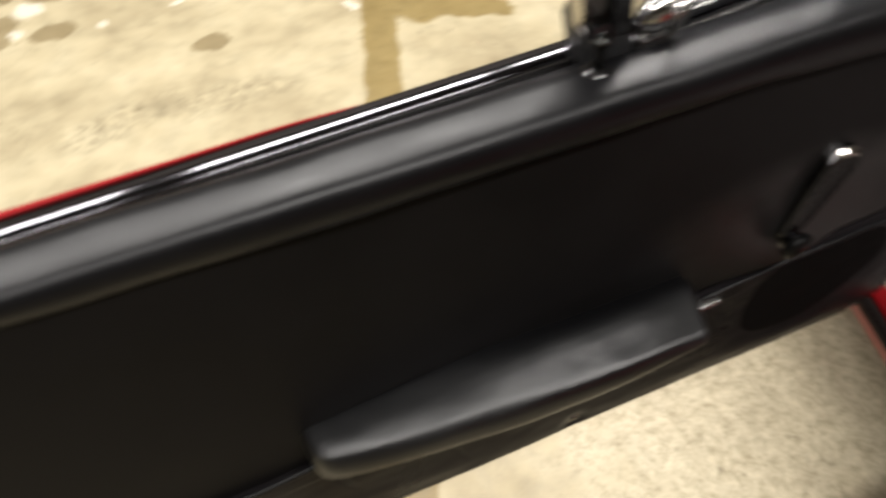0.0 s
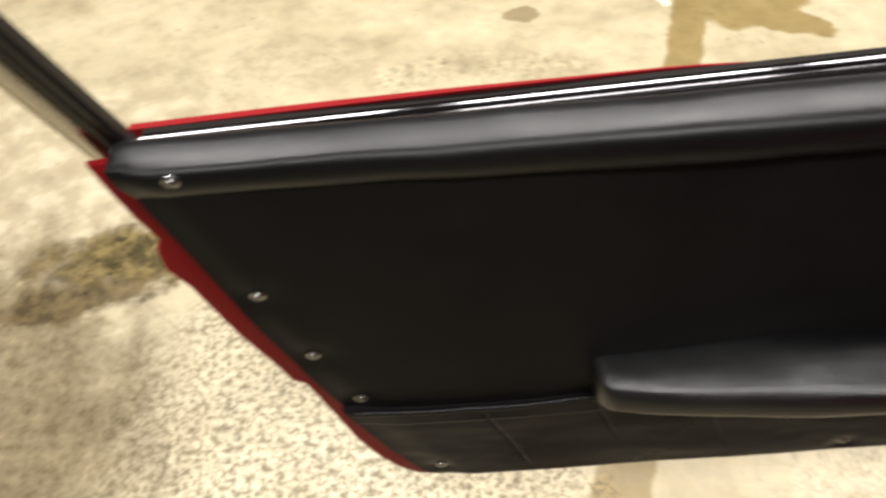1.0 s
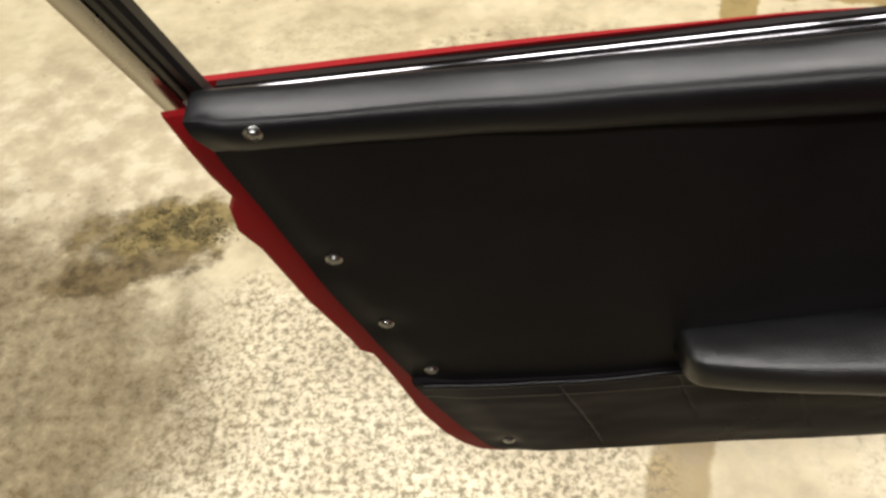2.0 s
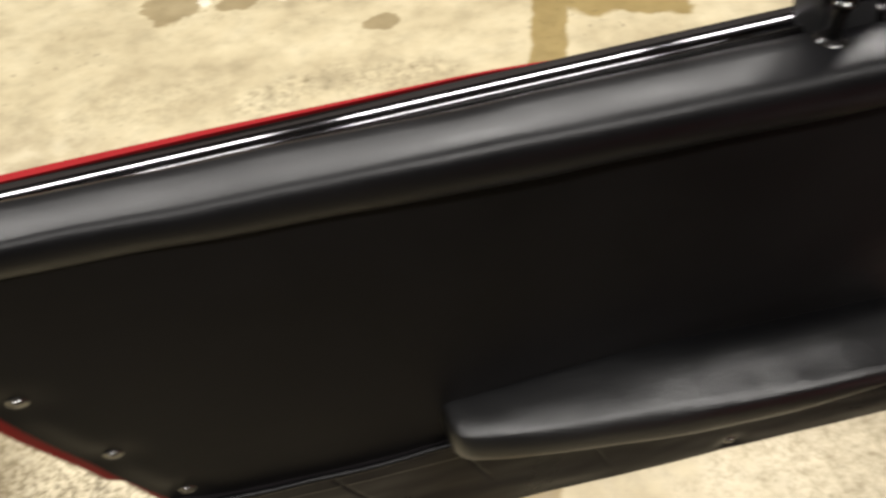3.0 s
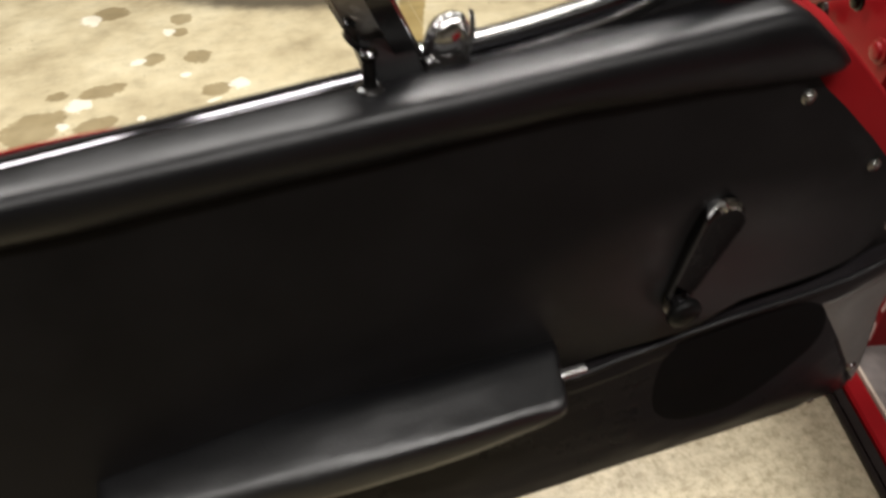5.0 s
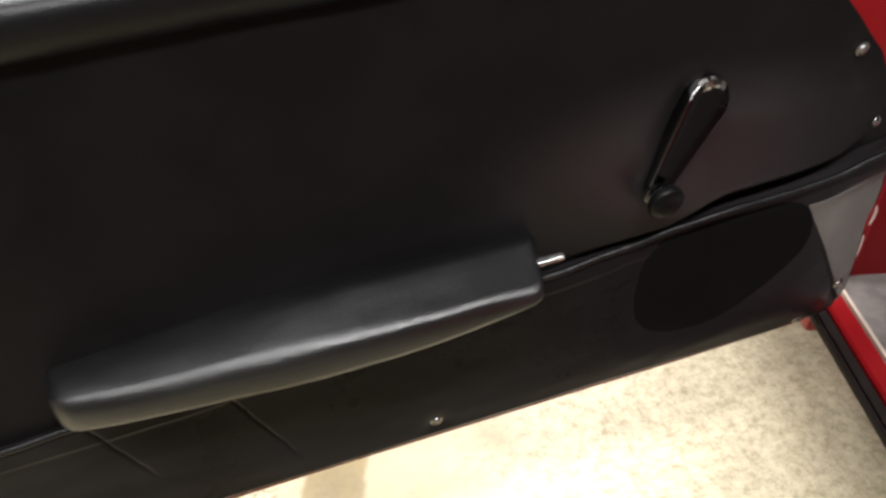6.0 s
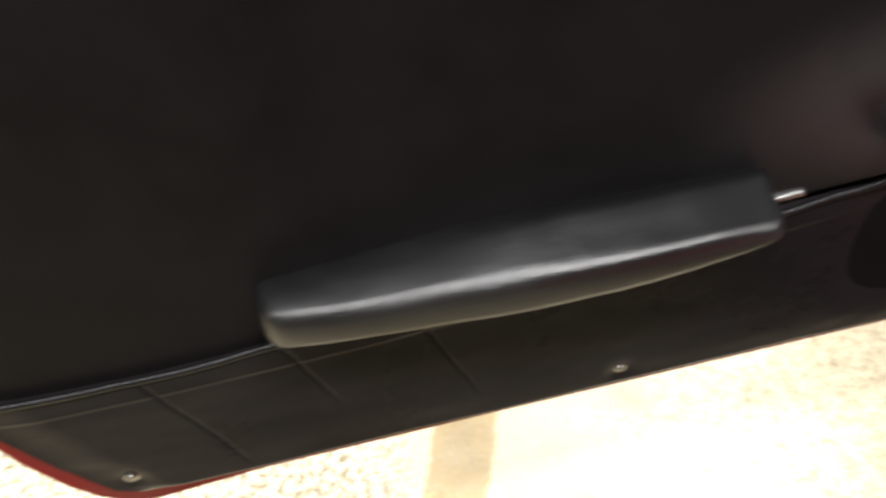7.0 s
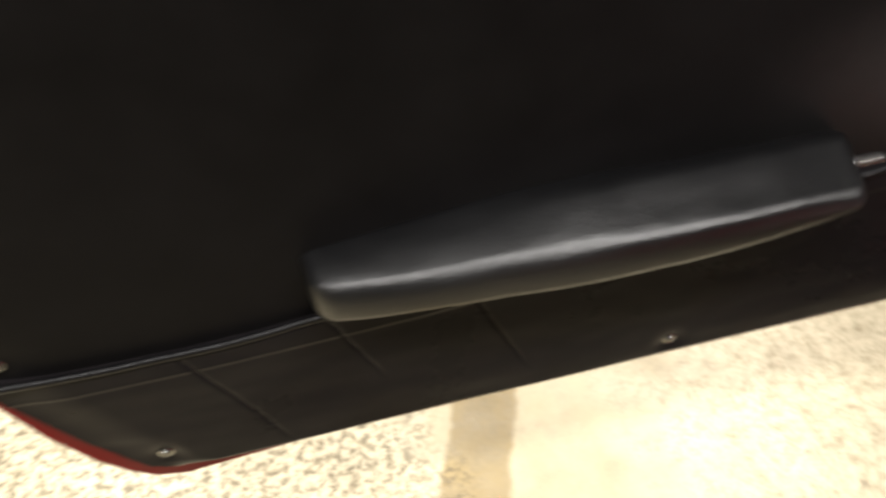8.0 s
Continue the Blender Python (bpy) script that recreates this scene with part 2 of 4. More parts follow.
    # damp band and its spill
    along = maths("MULTIPLY_ADD", xyz.outputs["X"], 0.945, maths("MULTIPLY", xyz.outputs["Y"], -0.327))
    off = maths("ABSOLUTE", maths("SUBTRACT", along, 0.079))
    off = maths("MULTIPLY_ADD", edge, 0.035, off)
    band = step(off, 0.052, 0.040)
    spill = maths("MAXIMUM", spot(0.76, 1.60, 0.20, 0.20, 0, 0.9, 0.08, edge_wide), spot(0.82, 1.43, 0.15, 0.065, -30, 1.2, 0.10))
    spill = maths("MULTIPLY", spill, step(maths("MULTIPLY_ADD", edge, 0.035, along), 0.030, 0.040))
    damp = maths("MAXIMUM", band, spill)
    spots = [(0.138, 1.528, 0.050, 0.040, 15), (-0.236, 1.744, 0.060, 0.040, 15), (0.118, 1.828, 0.046, 0.045, 0), (-0.066, 2.122, 0.034, 0.045, 0),
             (0.074, 2.080, 0.042, 0.050, 0), (-0.225, 1.948, 0.070, 0.045, 10), (-0.41, 1.785, 0.085, 0.10, -20), (-0.356, 1.970, 0.035, 0.030, 0), (0.045, 2.420, 0.040, 0.050, 0),
             (0.030, 2.300, 0.028, 0.035, 0), (-0.205, 2.570, 0.070, 0.060, 20)]
    wet, marks = damp, None
    for x, y, rx, ry, turn in spots:
        blot = spot(x, y, rx, ry, turn, 1.7, 0.08, edge_mid)
        marks = blot if marks is None else maths("MAXIMUM", marks, blot)
    colour = mix(maths("MULTIPLY", wet, 0.85), colour, mix(1.0, colour, (0.47, 0.38, 0.165, 1), "MULTIPLY"))
    colour = mix(maths("MULTIPLY", marks, 0.85), colour, mix(1.0, colour, (0.50, 0.45, 0.36, 1), "MULTIPLY"))
    wet = maths("MAXIMUM", wet, marks)
    # soft shadow of something further back, painted on the floor
    far_shade = spot(0.46, 2.52, 0.50, 0.18, -22, 0.5, 0.28)
    colour = mix(maths("MULTIPLY", far_shade, 0.9), colour, (0.050, 0.040, 0.026, 1))
    # lime-pale blooms beside the spots
    pale = None
    for x, y, rx, ry in ((0.185, 1.835, 0.030, 0.038), (-0.290, 1.885, 0.036, 0.042), (-0.113, 2.118, 0.028, 0.020), (0.027, 1.964, 0.018, 0.020), (-0.005, 2.320, 0.020, 0.030), (-0.113, 1.731, 0.012, 0.014), (0.10, 1.762, 0.022, 0.010), (-0.33, 1.765, 0.016, 0.024),
                         (-0.27, 2.54, 0.035, 0.05), (0.540, 1.550, 0.016, 0.030), (0.508, 1.758, 0.012, 0.014), (0.9, 1.9, 0.04, 0.05), (0.95, 1.66, 0.05, 0.10)):
        s = spot(x, y, rx, ry, 20, 2.6, 0.14, edge_fine)
        pale = s if pale is None else maths("MAXIMUM", pale, s)
    colour = mix(maths("MULTIPLY", pale, 0.62), colour, (0.80, 0.76, 0.64, 1))
    # mossy crack
    dirt = maths("MAXIMUM", spot(-0.835, 0.600, 0.150, 0.048, 12, 2.2, 0.25, edge), maths("MULTIPLY", spot(-0.82, 0.69, 0.13, 0.10, 15, 2.4, 0.3, edge), 0.85))
    colour = mix(maths("MULTIPLY", dirt, 0.9), colour, mix(step(tex(28.0, 5.0, 0.6), 0.38, 0.62), (0.050, 0.034, 0.014, 1), (0.130, 0.094, 0.042, 1)))
    moss = spot(-0.765, 0.715, 0.150, 0.075, 4, 2.4, 0.35, edge)
    colour = mix(maths("MULTIPLY", moss, 0.9), colour, mix(step(tex(32.0, 5.0, 0.6), 0.4, 0.6), (0.09, 0.066, 0.024, 1), (0.20, 0.152, 0.060, 1)))
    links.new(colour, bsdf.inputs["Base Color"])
    rough = maths("MULTIPLY_ADD", tex(30.0, 4.0), 0.25, 0.42)
    rough = maths("SUBTRACT", rough, maths("MULTIPLY", wet, 0.08))
    links.new(rough, bsdf.inputs["Roughness"])
    links.new(maths("MULTIPLY_ADD", maths("MAXIMUM", smooth, maths("MAXIMUM", dirt, moss)), -0.36, 0.44), bsdf.inputs["Specular IOR Level"])
    b1 = node(nodes, "ShaderNodeBump", Distance=0.004)
    links.new(maths("MULTIPLY_ADD", coarse, 0.55, 0.18), b1.inputs["Strength"])
    links.new(tex(85.0, 3.0, 0.65), b1.inputs["Height"])
    b2 = node(nodes, "ShaderNodeBump", Strength=0.25, Distance=0.01)
    links.new(tex(12.0, 5.0), b2.inputs["Height"])
    links.new(b1.outputs["Normal"], b2.inputs["Normal"])
    links.new(b2.outputs["Normal"], bsdf.inputs["Normal"])
    return m


M_FLOOR = concrete()


# ---- mesh helpers ----
def part(name, bm, mat, parent=None, label="", smooth=True, sharp=40):
    """Links a bmesh as one mesh object under a thing or a part."""
    bmesh.ops.recalc_face_normals(bm, faces=bm.faces)
    me = bpy.data.meshes.new(name)
    bm.to_mesh(me)
    bm.free()
    me.materials.append(mat)
    for p in me.polygons:
        p.use_smooth = smooth
    if smooth:
        me.set_sharp_from_angle(angle=radians(sharp))
    ob = new(name, me)
    if parent:
        ob.parent = parent
        ob.matrix_parent_inverse = parent.matrix_world.inverted()
    if label:
        tagged(ob, label)
    return ob


def box(bm, x0, x1, y0, y1, z0, z1, bevel=0.0):
    vs = bmesh.ops.create_cube(bm, size=1.0)["verts"]
    for v in vs:
        v.co = Vector((x0 + (v.co.x + 0.5) * (x1 - x0), y0 + (v.co.y + 0.5) * (y1 - y0), z0 + (v.co.z + 0.5) * (z1 - z0)))
    if bevel:
        edges = list({e for v in vs for e in v.link_edges})
        bmesh.ops.bevel(bm, geom=edges, offset=bevel, segments=2, affect="EDGES", profile=0.5)
    return bm


def prism(bm, outline, y0, y1, bevel=0.0, segments=2):
    """An outline of (x, z) carried from y0 to y1."""
    front = [bm.verts.new((x, y0, z)) for x, z in outline]
    back = [bm.verts.new((x, y1, z)) for x, z in outline]
    f = bm.faces.new(front)
    bm.faces.new(back[::-1])
    n = len(outline)
    for i in range(n):
        bm.faces.new((front[i], front[(i + 1) % n], back[(i + 1) % n], back[i]))
    if bevel:
        bmesh.ops.bevel(bm, geom=list(f.edges), offset=bevel, segments=segments, affect="EDGES", profile=0.5)
    return bm


def loft(bm, rings, closed=True, caps=True):
    """Skin over rings of points; closed: each ring is a loop."""
    rows = [[bm.verts.new(p) for p in ring] for ring in rings]
    n = len(rows[0])
    for a, b in zip(rows, rows[1:]):
        for i in range(n if closed else n - 1):
            bm.faces.new((a[i], a[(i + 1) % n], b[(i + 1) % n], b[i]))
    if caps and closed:
        bm.faces.new(rows[0])
        bm.faces.new(rows[-1][::-1])
    return bm


def tube(bm, path, radius, sides=10, squash=1.0):
    """A round bar along a path; radius may be a function of 0..1."""
    pts = [Vector(p) for p in path]
    rings = []
    for i, p in enumerate(pts):
        t = (pts[min(i + 1, len(pts) - 1)] - pts[max(i - 1, 0)]).normalized()
        up = Vector((0, 0, 1)) if abs(t.z) < 0.9 else Vector((0, 1, 0))
        a = t.cross(up).normalized()
        b = a.cross(t)
        r = radius(i / (len(pts) - 1)) if callable(radius) else radius
        rings.append([p + a * r * squash * math.cos(k * math.tau / sides) + b * r * math.sin(k * math.tau / sides) for k in range(sides)])
    return loft(bm, rings)


def lathe(bm, base, axis, profile, sides=20):
    """A turned piece: profile of (distance along the axis, radius)."""
    base, axis = Vector(base), Vector(axis).normalized()
    up = Vector((0, 0, 1)) if abs(axis.z) < 0.9 else Vector((0, 1, 0))
    a = axis.cross(up).normalized()
    b = axis.cross(a)
    rings = [[base + axis * d + (a * math.cos(k * math.tau / sides) + b * math.sin(k * math.tau / sides)) * max(r, 1e-4) for k in range(sides)] for d, r in profile]
    return loft(bm, rings)


def curve_points(table, steps):
    """Points along a smooth line through a short table of points."""
    pts = [Vector(p) for p in table]
    out = []
    for i in range(len(pts) - 1):
        p0, p1, p2, p3 = pts[max(i - 1, 0)], pts[i], pts[i + 1], pts[min(i + 2, len(pts) - 1)]
        for k in range(steps):
            t = k / steps
            out.append(0.5 * ((2 * p1) + (p2 - p0) * t + (2 * p0 - 5 * p1 + 4 * p2 - p3) * t * t + (3 * p1 - p0 - 3 * p2 + p3) * t ** 3))
    return out + [pts[-1]]


def smoothstep(a, b, x):
    t = min(1.0, max(0.0, (x - a) / (b - a)))
    return t * t * (3 - 2 * t)


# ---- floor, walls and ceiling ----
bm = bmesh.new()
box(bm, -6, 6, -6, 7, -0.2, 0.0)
tagged(part("floor", bm, M_FLOOR, smooth=False), "worn beige concrete floor with oily spots, a damp band, a mossy crack and painted shade", "floor", kind="structure")
for name, dims in (("wall_north", (-6, 6, 7.0, 7.2)), ("wall_south", (-6, 6, -6.2, -6.0)), ("wall_east", (6.0, 6.2, -6.2, 7.2)), ("wall_west", (-6.2, -6.0, -6.2, 7.2))):
    bm = bmesh.new()
    box(bm, *dims, -0.2, CEILING + 0.2)
    tagged(part(name, bm, M_WALL, smooth=False), "plain grey-beige painted workshop wall", "wall", kind="structure")
bm = bmesh.new()
box(bm, -6, 6, -6, 7, CEILING, CEILING + 0.2)
tagged(part("ceiling", bm, M_CEIL, smooth=False), "plain dark workshop ceiling", "ceiling", kind="structure")
for lx, ly, power in LAMPS:
    bm = bmesh.new()
    box(bm, lx - 0.78, lx + 0.78, ly - 0.17, ly + 0.17, CEILING - 0.10, CEILING - 0.004, 0.01)
    light = tagged(part("ceiling_light", bm, M_LAMP), "long white fluorescent ceiling light", "ceiling light", group="ceiling lights")
    for side in (-1, 1):
        bm = bmesh.new()
        box(bm, lx + side * 0.755 - 0.02, lx + side * 0.755 + 0.02, ly - 0.16, ly + 0.16, CEILING - 0.125, CEILING - 0.1005, 0.004)
        part("end_cap", bm, M_LAMP, light)

# dry moss and straw in the crack
rng = random.Random(4)
bm = bmesh.new()
clumps = [(rng.gauss(-0.765, 0.060), rng.gauss(0.712, 0.030), rng.uniform(0.008, 0.024)) for _ in range(26)]
for _ in range(520):
    cx, cy, spread = rng.choice(clumps)
    x, y = rng.gauss(cx, spread), rng.gauss(cy, spread * 0.7)
    d = rng.uniform(0, math.tau)
    length, lift = rng.uniform(0.004, 0.016), rng.uniform(0.001, 0.006)
    side = Vector((-math.sin(d), math.cos(d), 0)) * rng.uniform(0.0004, 0.0012)
    foot, tip = Vector((x, y, 0.0005)), Vector((x + length * math.cos(d), y + length * math.sin(d), lift))
    mid = (foot + tip) / 2 + Vector((0, 0, lift * 0.6))
    q = [bm.verts.new(p) for p in (foot - side, foot + side, mid + side, mid - side, tip)]
    bm.faces.new((q[0], q[1], q[2], q[3]))
    bm.faces.new((q[3], q[2], q[4]))
tagged(part("dry_moss", bm, M_MOSS), "dry olive moss and straw in a floor crack", "moss", kind="stuff")

# ---- the open car door ----
car = new("car")
car.location = (1.0, -0.3, 0.0)
bpy.context.view_layer.update()
tagged(car, "red car with its black-trimmed door wide open, standing on concrete", "car")

REAR_Z = [0.400, 0.407, 0.422, 0.467, 0.530, 0.614, 0.702, 0.771, 0.821, 0.870]
REAR_X = [-0.112, -0.136, -0.164, -0.192, -0.223, -0.257, -0.289, -0.310, -0.326, -0.336]
FRONT_Z = [0.400, 0.415, 0.440, 0.480, 0.530, 0.594, 0.660, 0.720, 0.756, 0.790, 0.812, 0.884]
FRONT_X = [0.690, 0.709, 0.723, 0.728, 0.731, 0.727, 0.700, 0.660, 0.624, 0.588, 0.563, 0.500]


def rear_x(z):
    return float(np.interp(z, REAR_Z, REAR_X))


def front_x(z):
    return float(np.interp(z, FRONT_Z, FRONT_X))


def welt_z(x):
    return float(np.interp(x, [-0.22, -0.157, -0.107, -0.05, 0.0, 0.376, 0.423, 0.475, 0.527, 0.595, 0.64, 0.67, 0.72], [0.553, 0.550, 0.549, 0.551, 0.556, 0.581, 0.590, 0.600, 0.609, 0.612, 0.617, 0.627, 0.634]))


def belt_z(x):
    return 0.846 + 0.058 * x


def seam_z(x):
    """The lower edge of the padded roll."""
    return float(np.interp(x, [-0.33, -0.2, 0.0, 0.2, 0.36, 0.45, 0.55], [0.828, 0.832, 0.831, 0.835, 0.839, 0.834, 0.824]))


def crest_z(x):
    return 0.864 + 0.030 * x


def panel(bm, nu, nv, low, high, depth):
    """A sheet between the door's rear and front edge, its face at -depth, with edges turned back to the door."""
    rows = []
    for j in range(nv + 1):
        row = []
        for i in range(nu + 1):
            u, v = i / nu, j / nv
            x = 0.2
            for _ in range(3):
                z = low(x) + (high(x) - low(x)) * v
                x = rear_x(z) + (front_x(z) - rear_x(z)) * u
            row.append(bm.verts.new((x, -depth(x, z, u, v), z)))
        rows.append(row)
    for a, b in zip(rows, rows[1:]):
        for i in range(nu):
            bm.faces.new((a[i], a[i + 1], b[i + 1], b[i]))
    rim = rows[0] + [r[-1] for r in rows[1:]] + rows[-1][-2::-1] + [r[0] for r in rows[-2:0:-1]]
    back = [bm.verts.new((v.co.x, 0.018, v.co.z)) for v in rim]
    n = len(rim)
    for i in range(n):
        bm.faces.new((rim[i], rim[(i + 1) % n], back[(i + 1) % n], back[i]))
    return bm


# red steel shell behind the card, with the bulge of the latch at its rear edge
shell = [(0.550, 0.3810), (0.250, 0.3765), (-0.050, 0.3715), (-0.120, 0.3690), (-0.150, 0.3670), (-0.173, 0.3730), (-0.190, 0.388), (-0.207, 0.412), (-0.227, 0.455), (-0.252, 0.530), (-0.266, 0.566), (-0.277, 0.573), (-0.283, 0.590), (-0.309, 0.650), (-0.330, 0.714), (-0.342, 0.735), (-0.342, 0.756), (-0.336, 0.768),
         (-0.346, 0.790), (-0.353, 0.812), (-0.361, 0.842), (-0.345, 0.844), (-0.318, 0.822), (-0.280, 0.806), (0.10, 0.815), (0.48, 0.830), (0.515, 0.838), (0.546, 0.869), (0.590, 0.838), (0.640, 0.790), (0.700, 0.720), (0.735, 0.640), (0.746, 0.560), (0.748, 0.480), (0.740, 0.425), (0.724, 0.397), (0.690, 0.3840)]
rings = []
count = len(shell)
for y, out in ((0.016, -0.006), (0.0175, -0.002), (0.022, 0.0), (0.035, 0.0), (0.050, 0.0), (0.070, 0.0)):
    ring = []
    for i, (x, z) in enumerate(shell):
        (xa, za), (xb, zb) = shell[i - 1], shell[(i + 1) % count]
        nx, nz = zb - za, xa - xb
        size = math.hypot(nx, nz)
        w = smoothstep(0.50, 0.56, x)
        push = out * (1 - w) + w * float(np.interp(y, [0.016, 0.0175, 0.022, 0.05, 0.07], [-0.010, -0.007, -0.004, 0.006, 0.008]))
        push += (1 - w) * (0.0012 + 0.0038 * smoothstep(-0.06, -0.14, x) + 0.0026 * smoothstep(0.06, 0.18, x) * smoothstep(0.50, 0.36, x)) * smoothstep(0.60, 0.46, z)
        fore = w * float(np.interp(y, [0.016, 0.0175, 0.022, 0.05], [-0.011, -0.0105, -0.009, 0.0]))
        sunk = 0.030 * smoothstep(0.022, 0.034, y) * smoothstep(-0.27, -0.30, x) * smoothstep(0.80, 0.82, z)
        ring.append(Vector((x - push * nx / size, y + fore, z - push * nz / size - sunk)))
    rings.append(ring)
bm = bmesh.new()
loft(bm, rings)
door = part("door", bm, M_RED_LIT, car, "open glossy red door with black vinyl trim")

# outer skin, bowed outwards
bm = bmesh.new()
rings = []
for i in range(41):
    x = -0.352 + 1.075 * i / 40
    ring = []
    for k in range(13):
        v = k / 12
        top = belt_z(x) - 0.002 - 0.004 * smoothstep(-0.1, 0.2, x) - 0.016 * smoothstep(0.10, 0.36, x)
        z = 0.398 + (top - 0.398) * v
        lo, hi = rear_x(z) - 0.020 - 0.005 * smoothstep(0.80, 0.83, z), max(front_x(z) + 0.016, 0.52)
        xr = lo + (hi - lo) * i / 40
        ring.append(Vector((xr, 0.0745 + 0.050 * math.sin(math.pi * v) ** 1.3 + (0.003 + 0.004 * smoothstep(0.05, -0.25, x)) * smoothstep(0.9, 1.0, v), z)))
    inner = [Vector((p.x, p.y - 0.003 if k < 12 else p.y - 0.002 - 0.0045 * smoothstep(0.05, -0.25, p.x), p.z)) for k, p in enumerate(ring)]
    rings.append(ring + inner[::-1])
loft(bm, rings)
part("outer_skin", bm, M_RED_LIT, door, "glossy red painted outer door skin")


# main card, gently padded
def card_depth(x, z, u, v):
    soft = 0.0035 * smoothstep(0, 0.03, u) * smoothstep(0, 0.03, 1 - u)
    wave = 0.0012 * noise.noise(Vector((x * 9, 1.0, z * 9)))
    pucker = 0.0
    for sx, sz in SCREWS:
        d = math.hypot(x - sx, z - sz)
        pucker += 0.0028 * math.exp(-(d / 0.018) ** 2)
    d = math.hypot(x - 0.495, z - 0.708)
    belly = 0.017 * smoothstep(0.34, 0.50, x) * smoothstep(0.695, 0.610, z) * smoothstep(0.0, 0.10, 1 - u) * smoothstep(0.002, 0.010 + 0.012 * smoothstep(0.46, 0.53, x), z - welt_z(x))
    return 0.001 + soft + wave - pucker + belly - 0.004 * math.exp(-(d / 0.034) ** 2)


SCREWS = [(-0.2725, 0.719), (-0.2445, 0.637), (-0.214, 0.5645), (-0.1465, 0.435), (0.267, 0.429), (0.667, 0.416), (0.707, 0.452), (0.548, 0.805), (0.6365, 0.7235), (0.679, 0.648)]
bm = bmesh.new()
panel(bm, 150, 90, lambda x: welt_z(x) - 0.012, lambda x: seam_z(x) + 0.003, card_depth)
part("door_card", bm, M_CARD, door, "black grained vinyl door card")

CREASES = [(-0.106, 0.546, -0.056, 0.430), (-0.002, 0.547, 0.026, 0.478), (0.102, 0.535, 0.140, 0.448)]


def oval(x, z):
    """About 1 on the rim of the cloth: a rounded shape cut slantwise at its lower front."""
    r = (abs((x - 0.546) / 0.096) ** 3 + abs((z - 0.534) / 0.074) ** 3) ** (1 / 3)
    cut = 1.0 + 14.0 * (0.598 * (x - 0.600) - 0.80 * (z - 0.496))
    return (max(r, 0.0) ** 8 + max(cut, 0.0) ** 8) ** (1 / 8)


def lower_depth(x, z, u, v):
    d = 0.006 + 0.004 * smoothstep(0, 0.05, u) * smoothstep(0, 0.05, 1 - u)
    d += 0.010 * smoothstep(0.30, 0.62, x) * smoothstep(0.40, 0.46, z) * smoothstep(0.0, 0.10, 1 - u)
    d += 0.0012 * noise.noise(Vector((x * 8, 3.0, z * 26))) + 0.0003 * noise.noise(Vector((x * 30, 5.0, z * 60)))
    seam = float(np.interp(x, [-0.2, -0.09, 0.06, 0.376, 0.45], [0.530, 0.531, 0.534, 0.5615, 0.574]))
    if x < 0.47:
        d += 0.0006 * math.exp(-((z - seam) / 0.0012) ** 2)
        d += 0.0007 * smoothstep(seam - 0.003, seam + 0.003, z)
    for x0, z0, x1, z1 in CREASES:
        t = (z0 - z) / (z0 - z1)
        if -0.05 < t < 1.15:
            off = x - (x0 + (x1 - x0) * t) - 0.0012 * noise.noise(Vector((t * 4, x0 * 50, 0)))
            d -= 0.0013 * math.exp(-(off / 0.0014) ** 2) * smoothstep(1.15, 0.8, t)
    d -= 0.0035 * smoothstep(1.35, 0.75, oval(x, z))
    ridge = (x - 0.656) - (0.522 - z) * 0.62
    d -= 0.0016 * math.exp(-(ridge / 0.0020) ** 2) * smoothstep(0.540, 0.52, z)
    d -= 0.011 * smoothstep(0.0, 0.075, ridge) * smoothstep(0.605, 0.575, z)
    for sx, sz in SCREWS:
        d -= 0.003 * math.exp(-(math.hypot(x - sx, z - sz) / 0.012) ** 2)
    return d * smoothstep(-0.05, 0.06, v) * (0.75 + 0.25 * smoothstep(0.0, 0.03, 1 - v))


bm = bmesh.new()
panel(bm, 640, 100, lambda x: 0.408, welt_z, lower_depth)
part("lower_panel", bm, M_LOWER, door, "creased glossy black vinyl lower panel")

# glossier flap ahead of the fold, coloured paler to stand for reflected light
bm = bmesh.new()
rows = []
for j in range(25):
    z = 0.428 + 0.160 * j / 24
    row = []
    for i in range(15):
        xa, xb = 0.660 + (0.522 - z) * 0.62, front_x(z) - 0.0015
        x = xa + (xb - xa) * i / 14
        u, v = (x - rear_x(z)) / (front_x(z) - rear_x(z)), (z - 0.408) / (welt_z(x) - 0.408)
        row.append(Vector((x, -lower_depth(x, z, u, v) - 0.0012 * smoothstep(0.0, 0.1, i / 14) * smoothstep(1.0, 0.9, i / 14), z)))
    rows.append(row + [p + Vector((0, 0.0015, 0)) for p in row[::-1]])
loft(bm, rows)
part("front_flap", bm, M_FLAP_LIT, door, "glossy vinyl flap, its grey standing for reflected light")

# rolled welt along the top of the lower panel
bm = bmesh.new()
xs = [-0.222 + 0.940 * i / 90 for i in range(91)]
tube(bm, [(x, -0.0100 - 0.011 * smoothstep(0.3, 0.60, x) - 0.0012 * noise.noise(Vector((x * 22, 0, 0))), welt_z(x) + 0.001 * noise.noise(Vector((x * 30, 2, 0)))) for x in xs], 0.0029, 10)
part("welt", bm, M_ROLL, door, "rolled vinyl welt")

# dark cloth set into the front of the lower panel
bm = bmesh.new()
rows = []
